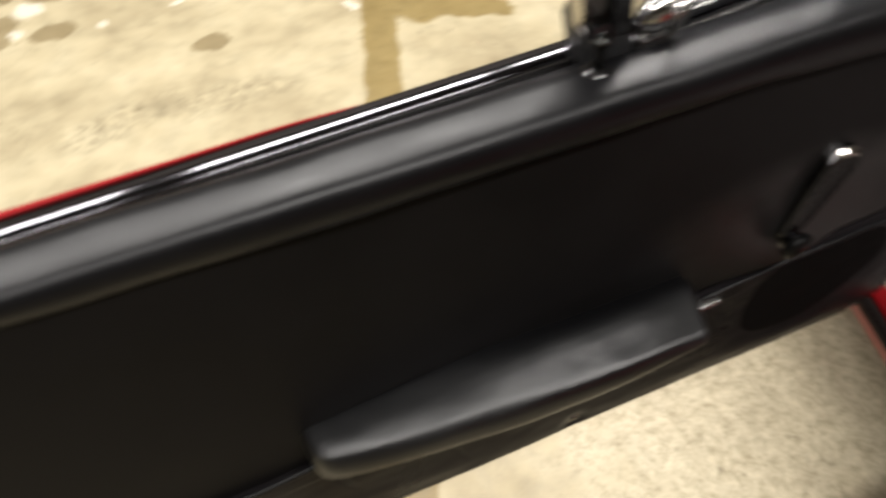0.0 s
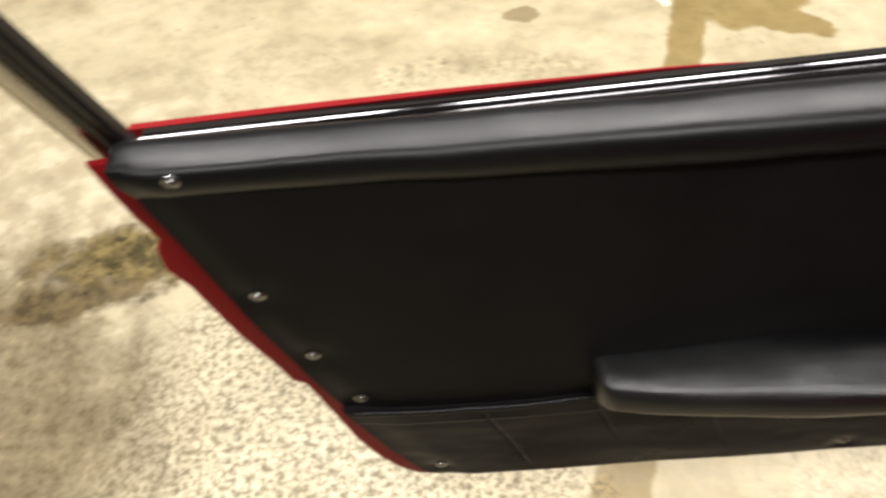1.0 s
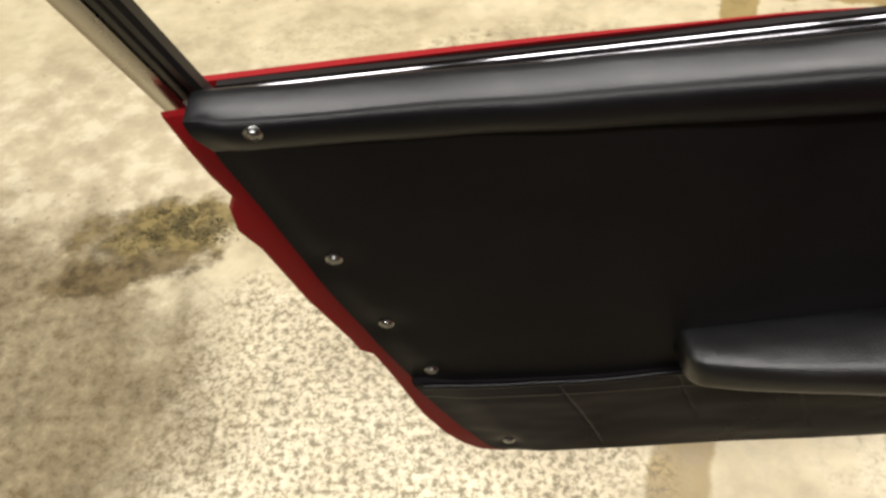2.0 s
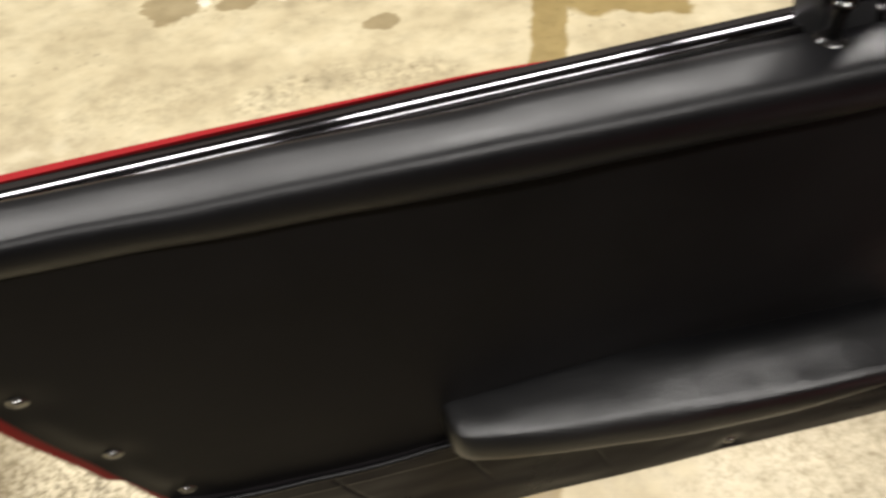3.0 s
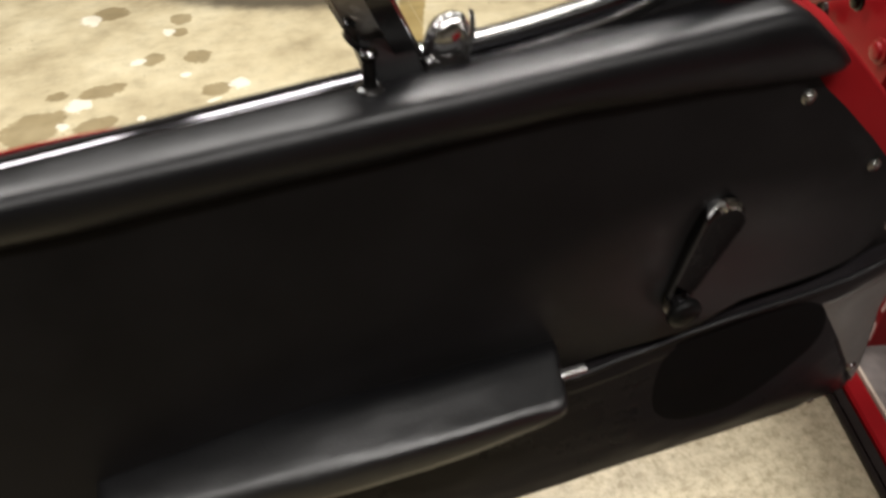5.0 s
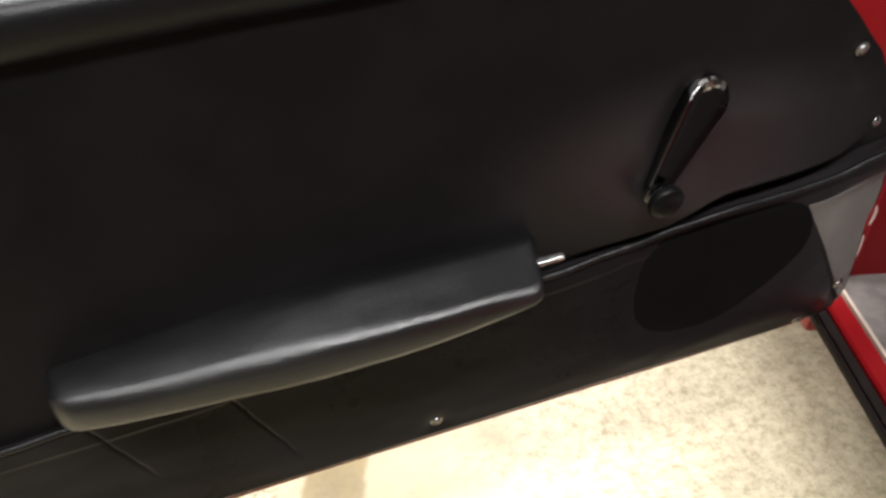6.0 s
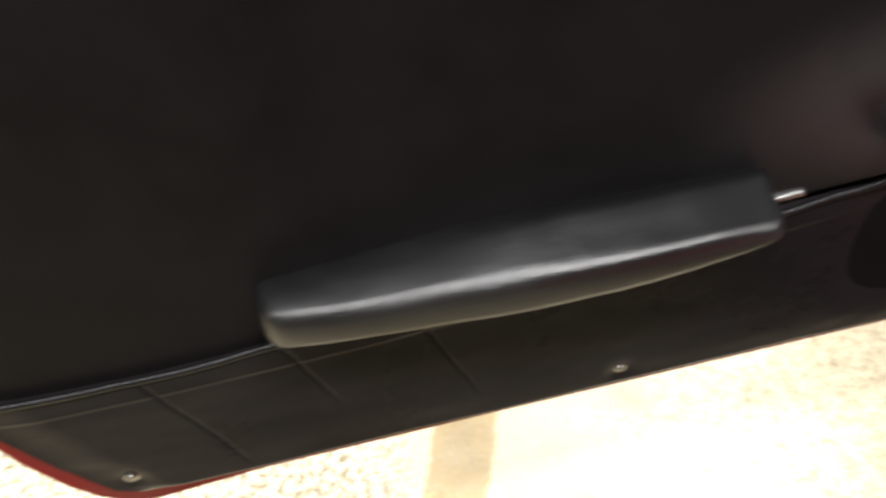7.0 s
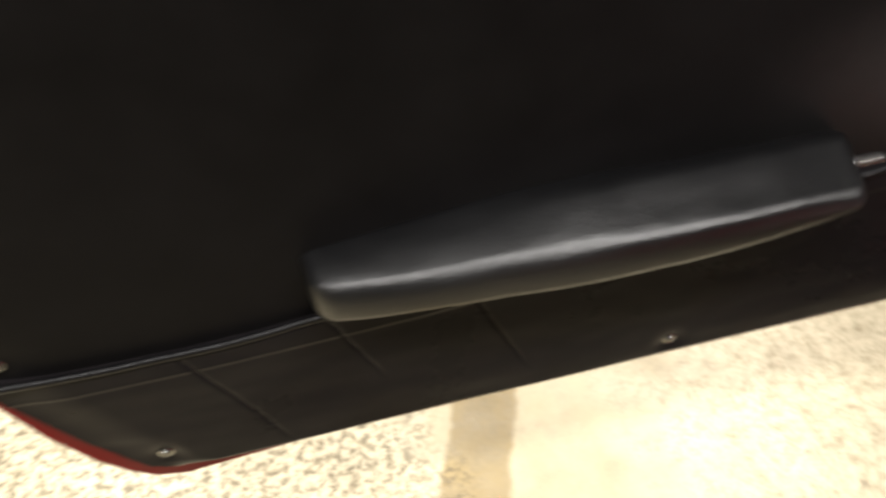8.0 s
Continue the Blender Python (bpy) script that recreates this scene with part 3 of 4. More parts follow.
for r in range(1, 10):
    row = []
    for k in range(64):
        a = k * math.tau / 64
        reach, far = 0.0, 0.14
        for _ in range(18):
            mid = (reach + far) / 2
            px, pz = 0.545 + mid * math.cos(a), 0.535 + mid * math.sin(a)
            if oval(px, pz) < 1.0 and pz < welt_z(px) - 0.007:
                reach = mid
            else:
                far = mid
        px, pz = 0.545 + reach * r / 9 * math.cos(a), 0.535 + reach * r / 9 * math.sin(a)
        u = (px - rear_x(pz)) / (front_x(pz) - rear_x(pz))
        v = (pz - 0.408) / (welt_z(px) - 0.408)
        row.append(Vector((px, -lower_depth(px, pz, u, v) - (0.0010 if r < 9 else -0.002), pz)))
    rows.append(row)
loft(bm, rows)
part("speaker_cloth", bm, M_CLOTH, door, "dark speaker cloth")

# padded roll along the belt line
bm = bmesh.new()
rings = []
N = 110
for i in range(N + 1):
    u = i / N
    prof = []
    xa = -0.334 + 0.90 * u
    zc, zb = crest_z(xa), belt_z(xa)
    full = smoothstep(0.0, 0.03, u)
    shut = 0.74 + 0.26 * math.sqrt(max(0.0, 1 - (max(0.0, u - 0.968) / 0.032) ** 2))
    f = 0.45 + 0.55 * full
    bulge = 0.62 + 0.38 * smoothstep(0.0, 0.60, u)
    zs = seam_z(xa)
    h = zc - zs
    base = [(0.004, zs)] + [(-y * f * bulge, zs + k * h) for y, k in ((0.0050, -0.012), (0.0066, 0.012), (0.0088, 0.06), (0.0120, 0.20), (0.0141, 0.36), (0.0146, 0.50), (0.0140, 0.63), (0.0124, 0.75), (0.0098, 0.85), (0.0064, 0.915))]
    base += [(-0.0020, zc - 0.0015), (0.006, zc - 0.0004), (0.016, zc + 0.0003), (0.024, zc - 0.0003), (0.031, zc - 0.0045), (0.040, (zc + zb) / 2 - 0.003), (0.047, zb - 0.003), (0.046, zb - 0.02), (0.004, zb - 0.022)]
    for y, z in base:
        lo = float(np.interp(z, [0.815, 0.83, 0.843, 0.852, 0.860], [-0.322, -0.328, -0.3365, -0.3395, -0.336]))
        hi = float(np.interp(z, [0.815, 0.825, 0.85, 0.868, 0.89], [0.580, 0.578, 0.560, 0.545, 0.526]))
        x = lo + (hi - lo) * u
        wob = 0.0008 * noise.noise(Vector((x * 18, y * 40, z * 40)))
        prof.append(Vector((x, 0.014 + (y - 0.014) * shut + wob, 0.840 + (z - 0.840) * shut + wob)))
    rings.append(prof)
loft(bm, rings)
part("top_roll", bm, M_ROLL, door, "padded black vinyl top roll", sharp=75)

# belt mouldings: rubber wiper, bright strip, outer lip
xs = [-0.340 + 0.587 * i / 60 for i in range(61)]
bm = bmesh.new()
loft(bm, [[Vector((x, 0.0475, belt_z(x) - 0.014)), Vector((x, 0.0475, belt_z(x) - 0.003)), Vector((x, 0.0500, belt_z(x) + 0.0005)), Vector((x, 0.0530, belt_z(x) - 0.0005)), Vector((x, 0.0555, belt_z(x) - 0.0035)), Vector((x, 0.0563, belt_z(x) - 0.014))] for x in xs])
part("window_wiper", bm, M_GLOSS, door, "black rubber window wiper")
bm = bmesh.new()
prof = [(0.0566, -0.014), (0.0566, -0.0052), (0.0569, -0.0042), (0.0578, -0.0034), (0.0588, -0.0027)]
prof += [(0.0667 + 0.022 * math.cos(radians(110 - k)), -0.0227 + 0.022 * math.sin(radians(110 - k))) for k in range(0, 21, 2)]
prof += [(0.0676, -0.0016), (0.0678, -0.0030), (0.0678, -0.014)]
loft(bm, [[Vector((x, y, belt_z(x) + dz)) for y, dz in prof] for x in xs])
part("belt_moulding", bm, M_MIRROR, door, "polished bright belt moulding")
bm = bmesh.new()
prof = [(0.0679, -0.014), (0.0679, -0.0034), (0.0700, -0.0030), (0.0725, -0.0028), (0.0745, -0.0020), (0.0757, -0.0035), (0.0757, -0.014)]
loft(bm, [[Vector((x, y, belt_z(x) + dz)) for y, dz in prof] for x in xs])
part("outer_seal", bm, M_SEAL, door, "black rubber outer seal")


# pale slivers at the front of the door, their colour standing for highlights
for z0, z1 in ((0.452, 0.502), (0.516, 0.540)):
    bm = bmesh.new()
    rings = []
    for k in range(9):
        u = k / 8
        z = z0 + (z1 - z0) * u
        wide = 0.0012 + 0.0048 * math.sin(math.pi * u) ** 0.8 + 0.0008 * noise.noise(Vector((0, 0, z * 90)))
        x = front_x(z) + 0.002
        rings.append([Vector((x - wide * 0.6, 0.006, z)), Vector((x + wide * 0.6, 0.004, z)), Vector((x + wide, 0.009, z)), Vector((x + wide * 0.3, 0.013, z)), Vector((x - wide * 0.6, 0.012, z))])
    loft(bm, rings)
    part("edge_glint", bm, M_GLINT, door, "pale sliver painted for the edge's highlight")


# screws with cup washers
def screw(x, y, z, size=1.0):
    bm = bmesh.new()
    lathe(bm, (x, y, z), (0, -1, 0), [(0.0, 0.0072 * size), (0.0012, 0.0072 * size), (0.0022, 0.0058 * size), (0.0016, 0.0042 * size), (0.0024, 0.0038 * size), (0.0031, 0.0024 * size), (0.0032, 0.0)], 18)
    for a in (0.4, 0.4 + math.pi / 2):
        c, n = math.cos(a), math.sin(a)
        slot = [Vector((x + u * c - v * n, y - 0.0034, z + u * n + v * c)) for u, v in ((-0.0020, -0.0004), (0.0020, -0.0004), (0.0020, 0.0004), (-0.0020, 0.0004))]
        loft(bm, [slot, [p + Vector((0, 0.0012, 0)) for p in slot]])
    part("screw", bm, M_NICKEL, door, "dull nickel screw in a cup washer")


for sx, sz in SCREWS:
    deep = 0.0015 if sz > 0.5 else 0.0068
    screw(sx, -deep, sz + 0.003, 0.88)
screw(-0.2985, -0.0080, 0.8465, 0.80)


# armrest: a slim padded grip, wider to the front
def eased(x, at, values):
    """A rounded line through a short table."""
    return sum(float(np.interp(x + k * 0.006, at, values)) for k in range(-3, 4)) / 7


def arm_section(u):
    x = -0.010 + 0.352 * u
    at = [-0.012, 0.0, 0.03, 0.06, 0.10, 0.14, 0.18, 0.22, 0.26, 0.30, 0.345]
    mid = (x + 0.010) / 0.352
    w = eased(x, [-0.012, 0.0, 0.03, 0.08, 0.16, 0.25, 0.345], [0.037, 0.041, 0.049, 0.057, 0.067, 0.072, 0.072])
    top = eased(x, at, [0.6140, 0.6155, 0.6185, 0.6225, 0.6270, 0.6295, 0.6295, 0.6280, 0.6265, 0.6260, 0.6255])
    ridge = eased(x, at, [0.6040, 0.6055, 0.6095, 0.6125, 0.6175, 0.6215, 0.6250, 0.6270, 0.6290, 0.6310, 0.6300])
    low = eased(x, at, [0.5800, 0.5815, 0.5855, 0.5885, 0.5905, 0.5930, 0.5948, 0.5980, 0.6025, 0.6075, 0.6165])
    thick = ridge - low
    hump = 0.0135 * smoothstep(0.08, 0.26, x)
    pts = [(-0.05, top - 0.004), (0.03, top - 0.0005)]
    for s in (0.15, 0.30, 0.45, 0.58, 0.70, 0.80, 0.87):
        e = s ** (3.2 - 1.2 * smoothstep(0.12, 0.24, x))
        pts.append((s, top * (1 - e) + ridge * e + hump * (smoothstep(0.0, 0.36, s) if s < 0.36 else (0.93 - s) / 0.57)))
    pts += [(0.925, ridge - 0.0005), (0.965, ridge - 0.003), (0.990, ridge - 0.30 * thick), (1.0, ridge - 0.50 * thick), (0.998, low + 0.25 * thick), (0.985, low + 0.0030), (0.955, low + 0.0008), (0.90, low), (0.65, low - 0.001), (0.30, low - 0.004), (-0.05, low - 0.007)]
    return [Vector((x + (0.013 - 0.016 * max(0.0, s)) * smoothstep(0.85, 1.0, mid) - 0.002 * (1 - s) * (1 - smoothstep(0.0, 0.1, mid)), -s * w, z)) for s, z in pts]


bm = bmesh.new()
us = [0, 0.003, 0.008, 0.016, 0.026, 0.04, 0.058] + [0.08 + 0.86 * i / 48 for i in range(49)] + [0.955, 0.968, 0.978, 0.986, 0.993, 1.0]
rings = []
for u in us:
    ring = arm_section(u)
    near = math.sqrt(max(0.0, 1 - max(0.0, 1 - u / 0.045) ** 2))
    far = math.sqrt(max(0.0, 1 - max(0.0, (u - 0.962) / 0.038) ** 2))
    mid = sum((p.z for p in ring)) / len(ring)
    tall = (0.55 + 0.45 * near) * (0.72 + 0.28 * far)
    rings.append([Vector((p.x, p.y * (0.62 + 0.38 * near) * (0.88 + 0.12 * far), mid + (p.z - mid) * tall + 0.0011 * noise.noise(p * 26) + 0.0004 * noise.noise(p * 70))) for p in ring])
loft(bm, rings)
part("armrest", bm, M_ARM, door, "slim padded black vinyl armrest", sharp=180)

# door pull lever in front of the armrest
bm = bmesh.new()
rings = []
for i in range(9):
    u = i / 8
    x = 0.338 + 0.026 * u
    w, h = 0.0055 - 0.001 * u, 0.0028
    c = Vector((x, -0.0425 + 0.001 * u, 0.6305 - 0.001 * u))
    rings.append([c + Vector((0, w * math.cos(a * math.tau / 12), h * math.sin(a * math.tau / 12))) for a in range(12)])
loft(bm, rings)
part("release_lever", bm, M_WORN, door, "small chrome release lever")

# window crank: a thick tapered paddle, broad at its shaft, with a knob at the narrow end
top, low = Vector((0.4930, -0.0080, 0.7135)), Vector((0.4575, -0.0150, 0.6510))
axis = (low - top)
down = axis.normalized()
n = Vector((-axis.z, 0, axis.x)).normalized()


def crank_outline(grow):
    pts = [top - n * (0.0205 + grow) * math.cos(math.pi * k / 20) - down * (0.0205 + grow) * math.sin(math.pi * k / 20) for k in range(21)]
    return pts + [low + n * (0.0115 + grow) * math.cos(math.pi * k / 12) + down * (0.0115 + grow) * math.sin(math.pi * k / 12) for k in range(13)]


bm = bmesh.new()
loft(bm, [[p + Vector((0, dy, 0)) for p in crank_outline(g)] for g, dy in ((-0.0022, 0.0), (-0.0024, -0.0040), (-0.0032, -0.0046), (-0.0048, -0.0044), (-0.0080, -0.0038), (-0.0100, -0.0036))])
part("window_crank", bm, M_DARKENED, door, "chrome window crank, its face coloured dark")
bm = bmesh.new()
rows = [[p + down * (0.0042 * smoothstep(0.0, -0.0046, dy) * smoothstep(0.706, 0.730, p.z)) + Vector((0, dy if dy < 0 else dy * smoothstep(0.700, 0.728, p.z) + 0.002, 0)) for p in crank_outline(g)] for g, dy in ((-0.0020, 0.0100), (-0.0006, 0.0098), (0.0, 0.0085), (0.0003, 0.0030), (0.0, -0.0008), (-0.0006, -0.0032), (-0.0014, -0.0046), (-0.0023, -0.0048), (-0.0026, 0.0))]
loft(bm, rows + rows[:1], caps=False)
part("crank_rim", bm, M_DARK, door, "polished chrome rim")
# brighter copy of the crank's chrome, added for the glints on its head
bm = bmesh.new()
rings = []
for k in range(8):
    a = radians(30 + 10 * k)
    out = -n * math.cos(a) - down * math.sin(a)
    wave = 0.0011 * math.sin(k * 2.4)
    rings.append([top + out * r + Vector((0, y + wave, 0)) for r, y in ((0.0203, 0.0010), (0.0212, -0.0012), (0.0196, -0.0044), (0.0166, -0.0060), (0.0142, -0.0056), (0.0140, -0.0030))])
loft(bm, rings)
part("crank_glints", bm, M_CHROME, door, "faceted chrome strip added for glints", sharp=12)
bm = bmesh.new()
lathe(bm, (top.x + 0.001, 0.012, top.z - 0.001), (0, -1, 0), [(-0.002, 0.019), (0.004, 0.019), (0.006, 0.0165), (0.008, 0.013), (0.017, 0.013)], 24)
part("escutcheon", bm, M_GLOSS, door, "black escutcheon")
KNOB = Vector((low.x - 0.0015, low.y - 0.003, low.z - 0.003))
KNOB_AXIS = Vector((0.03, -1, -0.16)).normalized()
bm = bmesh.new()
lathe(bm, KNOB, KNOB_AXIS, [(-0.002, 0.0090), (0.0010, 0.0118), (0.0024, 0.0124), (0.0036, 0.0112), (0.0044, 0.0100), (0.0056, 0.0122), (0.0068, 0.0112), (0.0070, 0.0070)], 24)
part("knob_ring", bm, M_MIRROR, door, "stepped chrome ring")
bm = bmesh.new()
lathe(bm, KNOB, KNOB_AXIS, [(0.0066, 0.0080), (0.0076, 0.0128), (0.0096, 0.0147), (0.0130, 0.0152), (0.0160, 0.0143), (0.0180, 0.0118), (0.0190, 0.0076), (0.0193, 0.0)], 28)
part("knob", bm, M_KNOB, door, "black crank knob")

# lock button
LOCK, LOCK_UP = Vector((0.231, 0.0185, crest_z(0.231) - 0.001)), Vector((0.06, 0.04, 1)).normalized()
bm = bmesh.new()
lathe(bm, LOCK, LOCK_UP, [(0.0, 0.0096), (0.0016, 0.0096), (0.0034, 0.0078), (0.0040, 0.0062), (0.0025, 0.0048)], 22)
part("lock_ferrule", bm, M_GLOSS, door, "dark metal lock ferrule")
bm = bmesh.new()
lathe(bm, LOCK, LOCK_UP, [(0.0, 0.0040), (0.020, 0.0042), (0.0205, 0.0050), (0.023, 0.0060)], 18)
part("lock_button", bm, M_KNOB, door, "glossy black lock button")
bm = bmesh.new()
lathe(bm, LOCK + LOCK_UP * 0.023, LOCK_UP, [(0.0, 0.0060), (0.0015, 0.0060), (0.0028, 0.0048), (0.0015, 0.0030), (0.0012, 0.0)], 18)
part("lock_cap", bm, M_DARK, door, "bright ring cap")

# ---- window frame ----
lean = Vector((-0.43, -0.35, 1.0))
post_foot = Vector((0.265, 0.046, 0.866))


def upright(name, foot, direction, length, prof, mat, label):
    bm = bmesh.new()
    d = Vector(direction) / direction[2]
    loft(bm, [[Vector((foot.x + a, foot.y + b, foot.z)) + d * h for a, b in prof] for h in (0.0, length * 0.5, length)])
    return part(name, bm, mat, door, label)


upright("vent_post", post_foot, lean, 0.34, [(-0.006, -0.008), (0.008, -0.008), (0.011, -0.004), (0.011, 0.014), (-0.006, 0.014)], M_GLOSS, "glossy black vent window post")
upright("post_bead", post_foot + Vector((-0.0035, -0.0095, 0.012)), lean, 0.328, [(-0.0020, -0.001), (0.0, -0.0022), (0.0022, -0.001), (0.0022, 0.0010), (-0.0020, 0.0010)], M_CHROME, "thin chrome bead")
upright("glass_channel", post_foot + Vector((-0.013, 0.002, -0.006)), lean, 0.346, [(-0.011, -0.004), (-0.008, -0.004), (-0.0075, 0.001), (0.0160, 0.001), (0.0160, 0.010), (-0.011, 0.010)], M_STEEL, "bright metal glass channel")
bm = bmesh.new()
prism(bm, [(0.238, 0.850), (0.276, 0.854), (0.266, 0.880), (0.262, 0.893), (0.255, 0.8905), (0.247, 0.890), (0.239, 0.892), (0.231, 0.899), (0.228, 0.891), (0.233, 0.872)], 0.032, 0.062, 0.004, 3)
part("channel_foot", bm, M_FOOT, door, "satin grey-black channel foot")
bm = bmesh.new()
tube(bm, curve_points([(0.233, 0.033, 0.888), (0.227, 0.028, 0.896), (0.222, 0.026, 0.904), (0.224, 0.030, 0.911), (0.229, 0.034, 0.906)], 5), 0.0022, 8)
part("channel_clip", bm, M_GLOSS, door, "small black channel clip")
upright("rear_channel", Vector((-0.352, 0.040, 0.828)), Vector((-0.18, -0.35, 1)), 0.38, [(-0.0165, 0.004), (-0.0150, 0.0005), (-0.010, -0.0010), (-0.002, -0.0010), (0.001, 0.001), (0.001, 0.016), (-0.0165, 0.016)], M_STEEL, "bright metal rear window frame")
upright("rear_seal", Vector((-0.352, 0.040, 0.834)), Vector((-0.18, -0.35, 1)), 0.374, [(0.0013, 0.000), (0.0040, -0.0022), (0.0075, -0.0022), (0.0096, -0.0004), (0.0110, -0.0020), (0.0150, -0.0018), (0.0182, 0.0012), (0.0186, 0.010), (0.0013, 0.012)], M_RUBBER, "glossy black rubber rear window seal")

# vent window: bright lower frame that sweeps up at the front
sweep = curve_points([(0.272, 0.052, 0.866), (0.33, 0.052, 0.869), (0.385, 0.052, 0.8755), (0.413, 0.052, 0.8805), (0.434, 0.051, 0.888), (0.450, 0.047, 0.901), (0.460, 0.037, 0.935), (0.36, -0.010, 1.07), (0.24, -0.058, 1.20)], 7)
bm = bmesh.new()
tube(bm, sweep, 0.0088, 14, 0.55)
part("vent_frame", bm, M_MIRROR, door, "polished chrome vent window frame")
bm = bmesh.new()
tube(bm, [p + Vector((0, -0.006, -0.0062)) for p in sweep[:40]], 0.0019, 8)
part("vent_bead", bm, M_WORN, door, "thin chrome bead")
bm = bmesh.new()
tube(bm, [p + Vector((0.001, -0.002, -0.0105)) for p in sweep[:34]], 0.0045, 10)
part("vent_seal", bm, M_RUBBER, door, "black rubber vent seal")
# strip of brighter chrome, added to hold the frame's white highlight
crown = [(-0.0052, -0.0040), (-0.0052, -0.0012), (-0.0042, -0.0004)] + [(0.0050 + 0.030 * math.cos(radians(106 - k)), -0.0290 + 0.030 * math.sin(radians(106 - k))) for k in range(0, 17, 2)] + [(0.0056, -0.0008), (0.0056, -0.0040)]
bm = bmesh.new()
loft(bm, [[p + Vector((-0.4 * dz * smoothstep(0.41, 0.46, p.x), dy - 0.0005, dz + 0.0104)) for dy, dz in crown] for p in sweep[:30]])
part("vent_strip", bm, M_CHROME, door, "crowned chrome strip added for the frame's highlight")
bm = bmesh.new()
vs = [bm.verts.new(p) for p in [(0.285, 0.056, 0.870), (0.33, 0.056, 0.873), (0.385, 0.056, 0.879), (0.413, 0.056, 0.885), (0.432, 0.055, 0.893), (0.446, 0.050, 0.906), (0.456, 0.040, 0.935), (0.36, -0.007, 1.07), (0.24, -0.055, 1.20), (0.122, -0.056, 1.21)]]
f = bm.faces.new(vs)
ex = bmesh.ops.extrude_face_region(bm, geom=[f])
for v in [g for g in ex["geom"] if isinstance(g, bmesh.types.BMVert)]:
    v.co.y += 0.003
glass = part("vent_glass", bm, M_GLASS, door, "clear vent glass", smooth=False)
glass.visible_shadow = False
# black corner panel ahead of the vent window
bm = bmesh.new()
prism(bm, [(0.395, 0.862), (0.540, 0.866), (0.542, 0.874), (0.529, 0.895), (0.515, 0.930), (0.478, 0.950), (0.467, 0.912), (0.453, 0.890), (0.436, 0.879), (0.415, 0.872)], 0.046, 0.066, 0.003)
part("corner_panel", bm, M_GLOSS, door, "glossy black corner panel")
bm = bmesh.new()
tube(bm, [(0.514, 0.0455, 0.869), (0.503, 0.0455, 0.881), (0.491, 0.0455, 0.893), (0.470, 0.0455, 0.918)], 0.0012, 8)
part("corner_seal", bm, M_RUBBER, door, "thin black rubber seam")
bm = bmesh.new()
tube(bm, [(0.412, 0.0400, 0.8685), (0.469, 0.0400, 0.8725), (0.503, 0.0400, 0.8755), (0.536, 0.0400, 0.8755)], 0.0008, 8)
part("red_ledge", bm, M_RED, door, "thin red painted ledge")

# vent latch: round boss and curved lever
bm = bmesh.new()
tube(bm, [Vector((0.272, 0.044, 0.866)).lerp(Vector((0.298, 0.036, 0.900)), k / 14) for k in range(15)], lambda u: 0.0125 * math.sin(math.pi * min(1.0, u ** 1.35)) ** 0.6 + 0.0005, 18, 0.85)
part("vent_latch", bm, M_CHROME, door, "chrome vent latch")
bm = bmesh.new()
rings = []
for i in range(13):
    u = i / 12
    c = Vector((0.296 + 0.003 * math.sin(u * 2.6), 0.030 - 0.010 * u, 0.876 + 0.031 * u))
    w, h = 0.0050 * (1 - 0.45 * u), 0.0016
    rings.append([c + Vector((h * math.cos(a * math.tau / 12), w * math.sin(a * math.tau / 12) * 0.9, w * math.sin(a * math.tau / 12) * 0.45)) for a in range(12)])
loft(bm, rings)
part("latch_lever", bm, M_CHROME, door, "thin curved chrome latch lever")
bm = bmesh.new()
lathe(bm, (0.276, 0.034, 0.872), (-0.1, -0.8, 0.6), [(0.0, 0.0045), (0.002, 0.0042), (0.0035, 0.002), (0.0038, 0.0)], 14)
part("latch_screw", bm, M_CHROME, door, "small domed chrome screw")
bm = bmesh.new()
box(bm, 0.270, 0.300, 0.028, 0.050, 0.860, 0.876, 0.004)
part("latch_foot", bm, M_GLOSS, door, "black latch foot")

# ---- the car beside the door ----
REARWARD = Vector((-0.28, -0.96, 0.0)).normalized()
INWARD = Vector((0.96, -0.28, 0.0)).normalized()
SILL = Vector((0.741, 0.026, 0.0))


def sill_strip(name, prof, mat, label, ahead=0.10, back=1.25):
    bm = bmesh.new()
    loft(bm, [[SILL + REARWARD * s + INWARD * a + Vector((0, 0, z)) for a, z in prof] for s in [-ahead + (ahead + back) * i / 24 for i in range(25)]])
    return part(name, bm, mat, car, label)


sill_strip("rocker", [(0.110, 0.19), (0.085, 0.23), (0.055, 0.300), (0.042, 0.325), (0.030, 0.343), (0.034, 0.345), (0.13, 0.345), (0.13, 0.19)], M_RED, "red rocker panel")
sill_strip("sill_rubber", [(-0.002, 0.349), (-0.004, 0.353), (-0.003, 0.358), (0.000, 0.360), (0.0028, 0.358), (0.0045, 0.356), (0.017, 0.356), (0.019, 0.354), (0.019, 0.346)], M_SEAL, "black rubber sill strip")
sill_strip("sill_bead", [(0.0030, 0.3575), (0.0036, 0.3586), (0.0046, 0.3586), (0.0052, 0.3575), (0.0046, 0.3562), (0.0036, 0.3562)], M_DARKENED, "thin metal bead")
sill_strip("sill_plate", [(0.019, 0.346), (0.019, 0.359), (0.022, 0.362), (0.041, 0.362), (0.044, 0.359), (0.044, 0.346)], M_RED, "red painted sill")
sill_strip("sill_piping", [(0.0445, 0.350), (0.0445, 0.364), (0.0465, 0.3655), (0.0485, 0.364), (0.0485, 0.350)], M_CREAM, "cream piping")
bm = bmesh.new()
p = [SILL + REARWARD * s + INWARD * a for s, a in ((-0.25, 0.0485), (-0.25, 1.35), (1.25, 1.35), (1.25, 0.0485))]
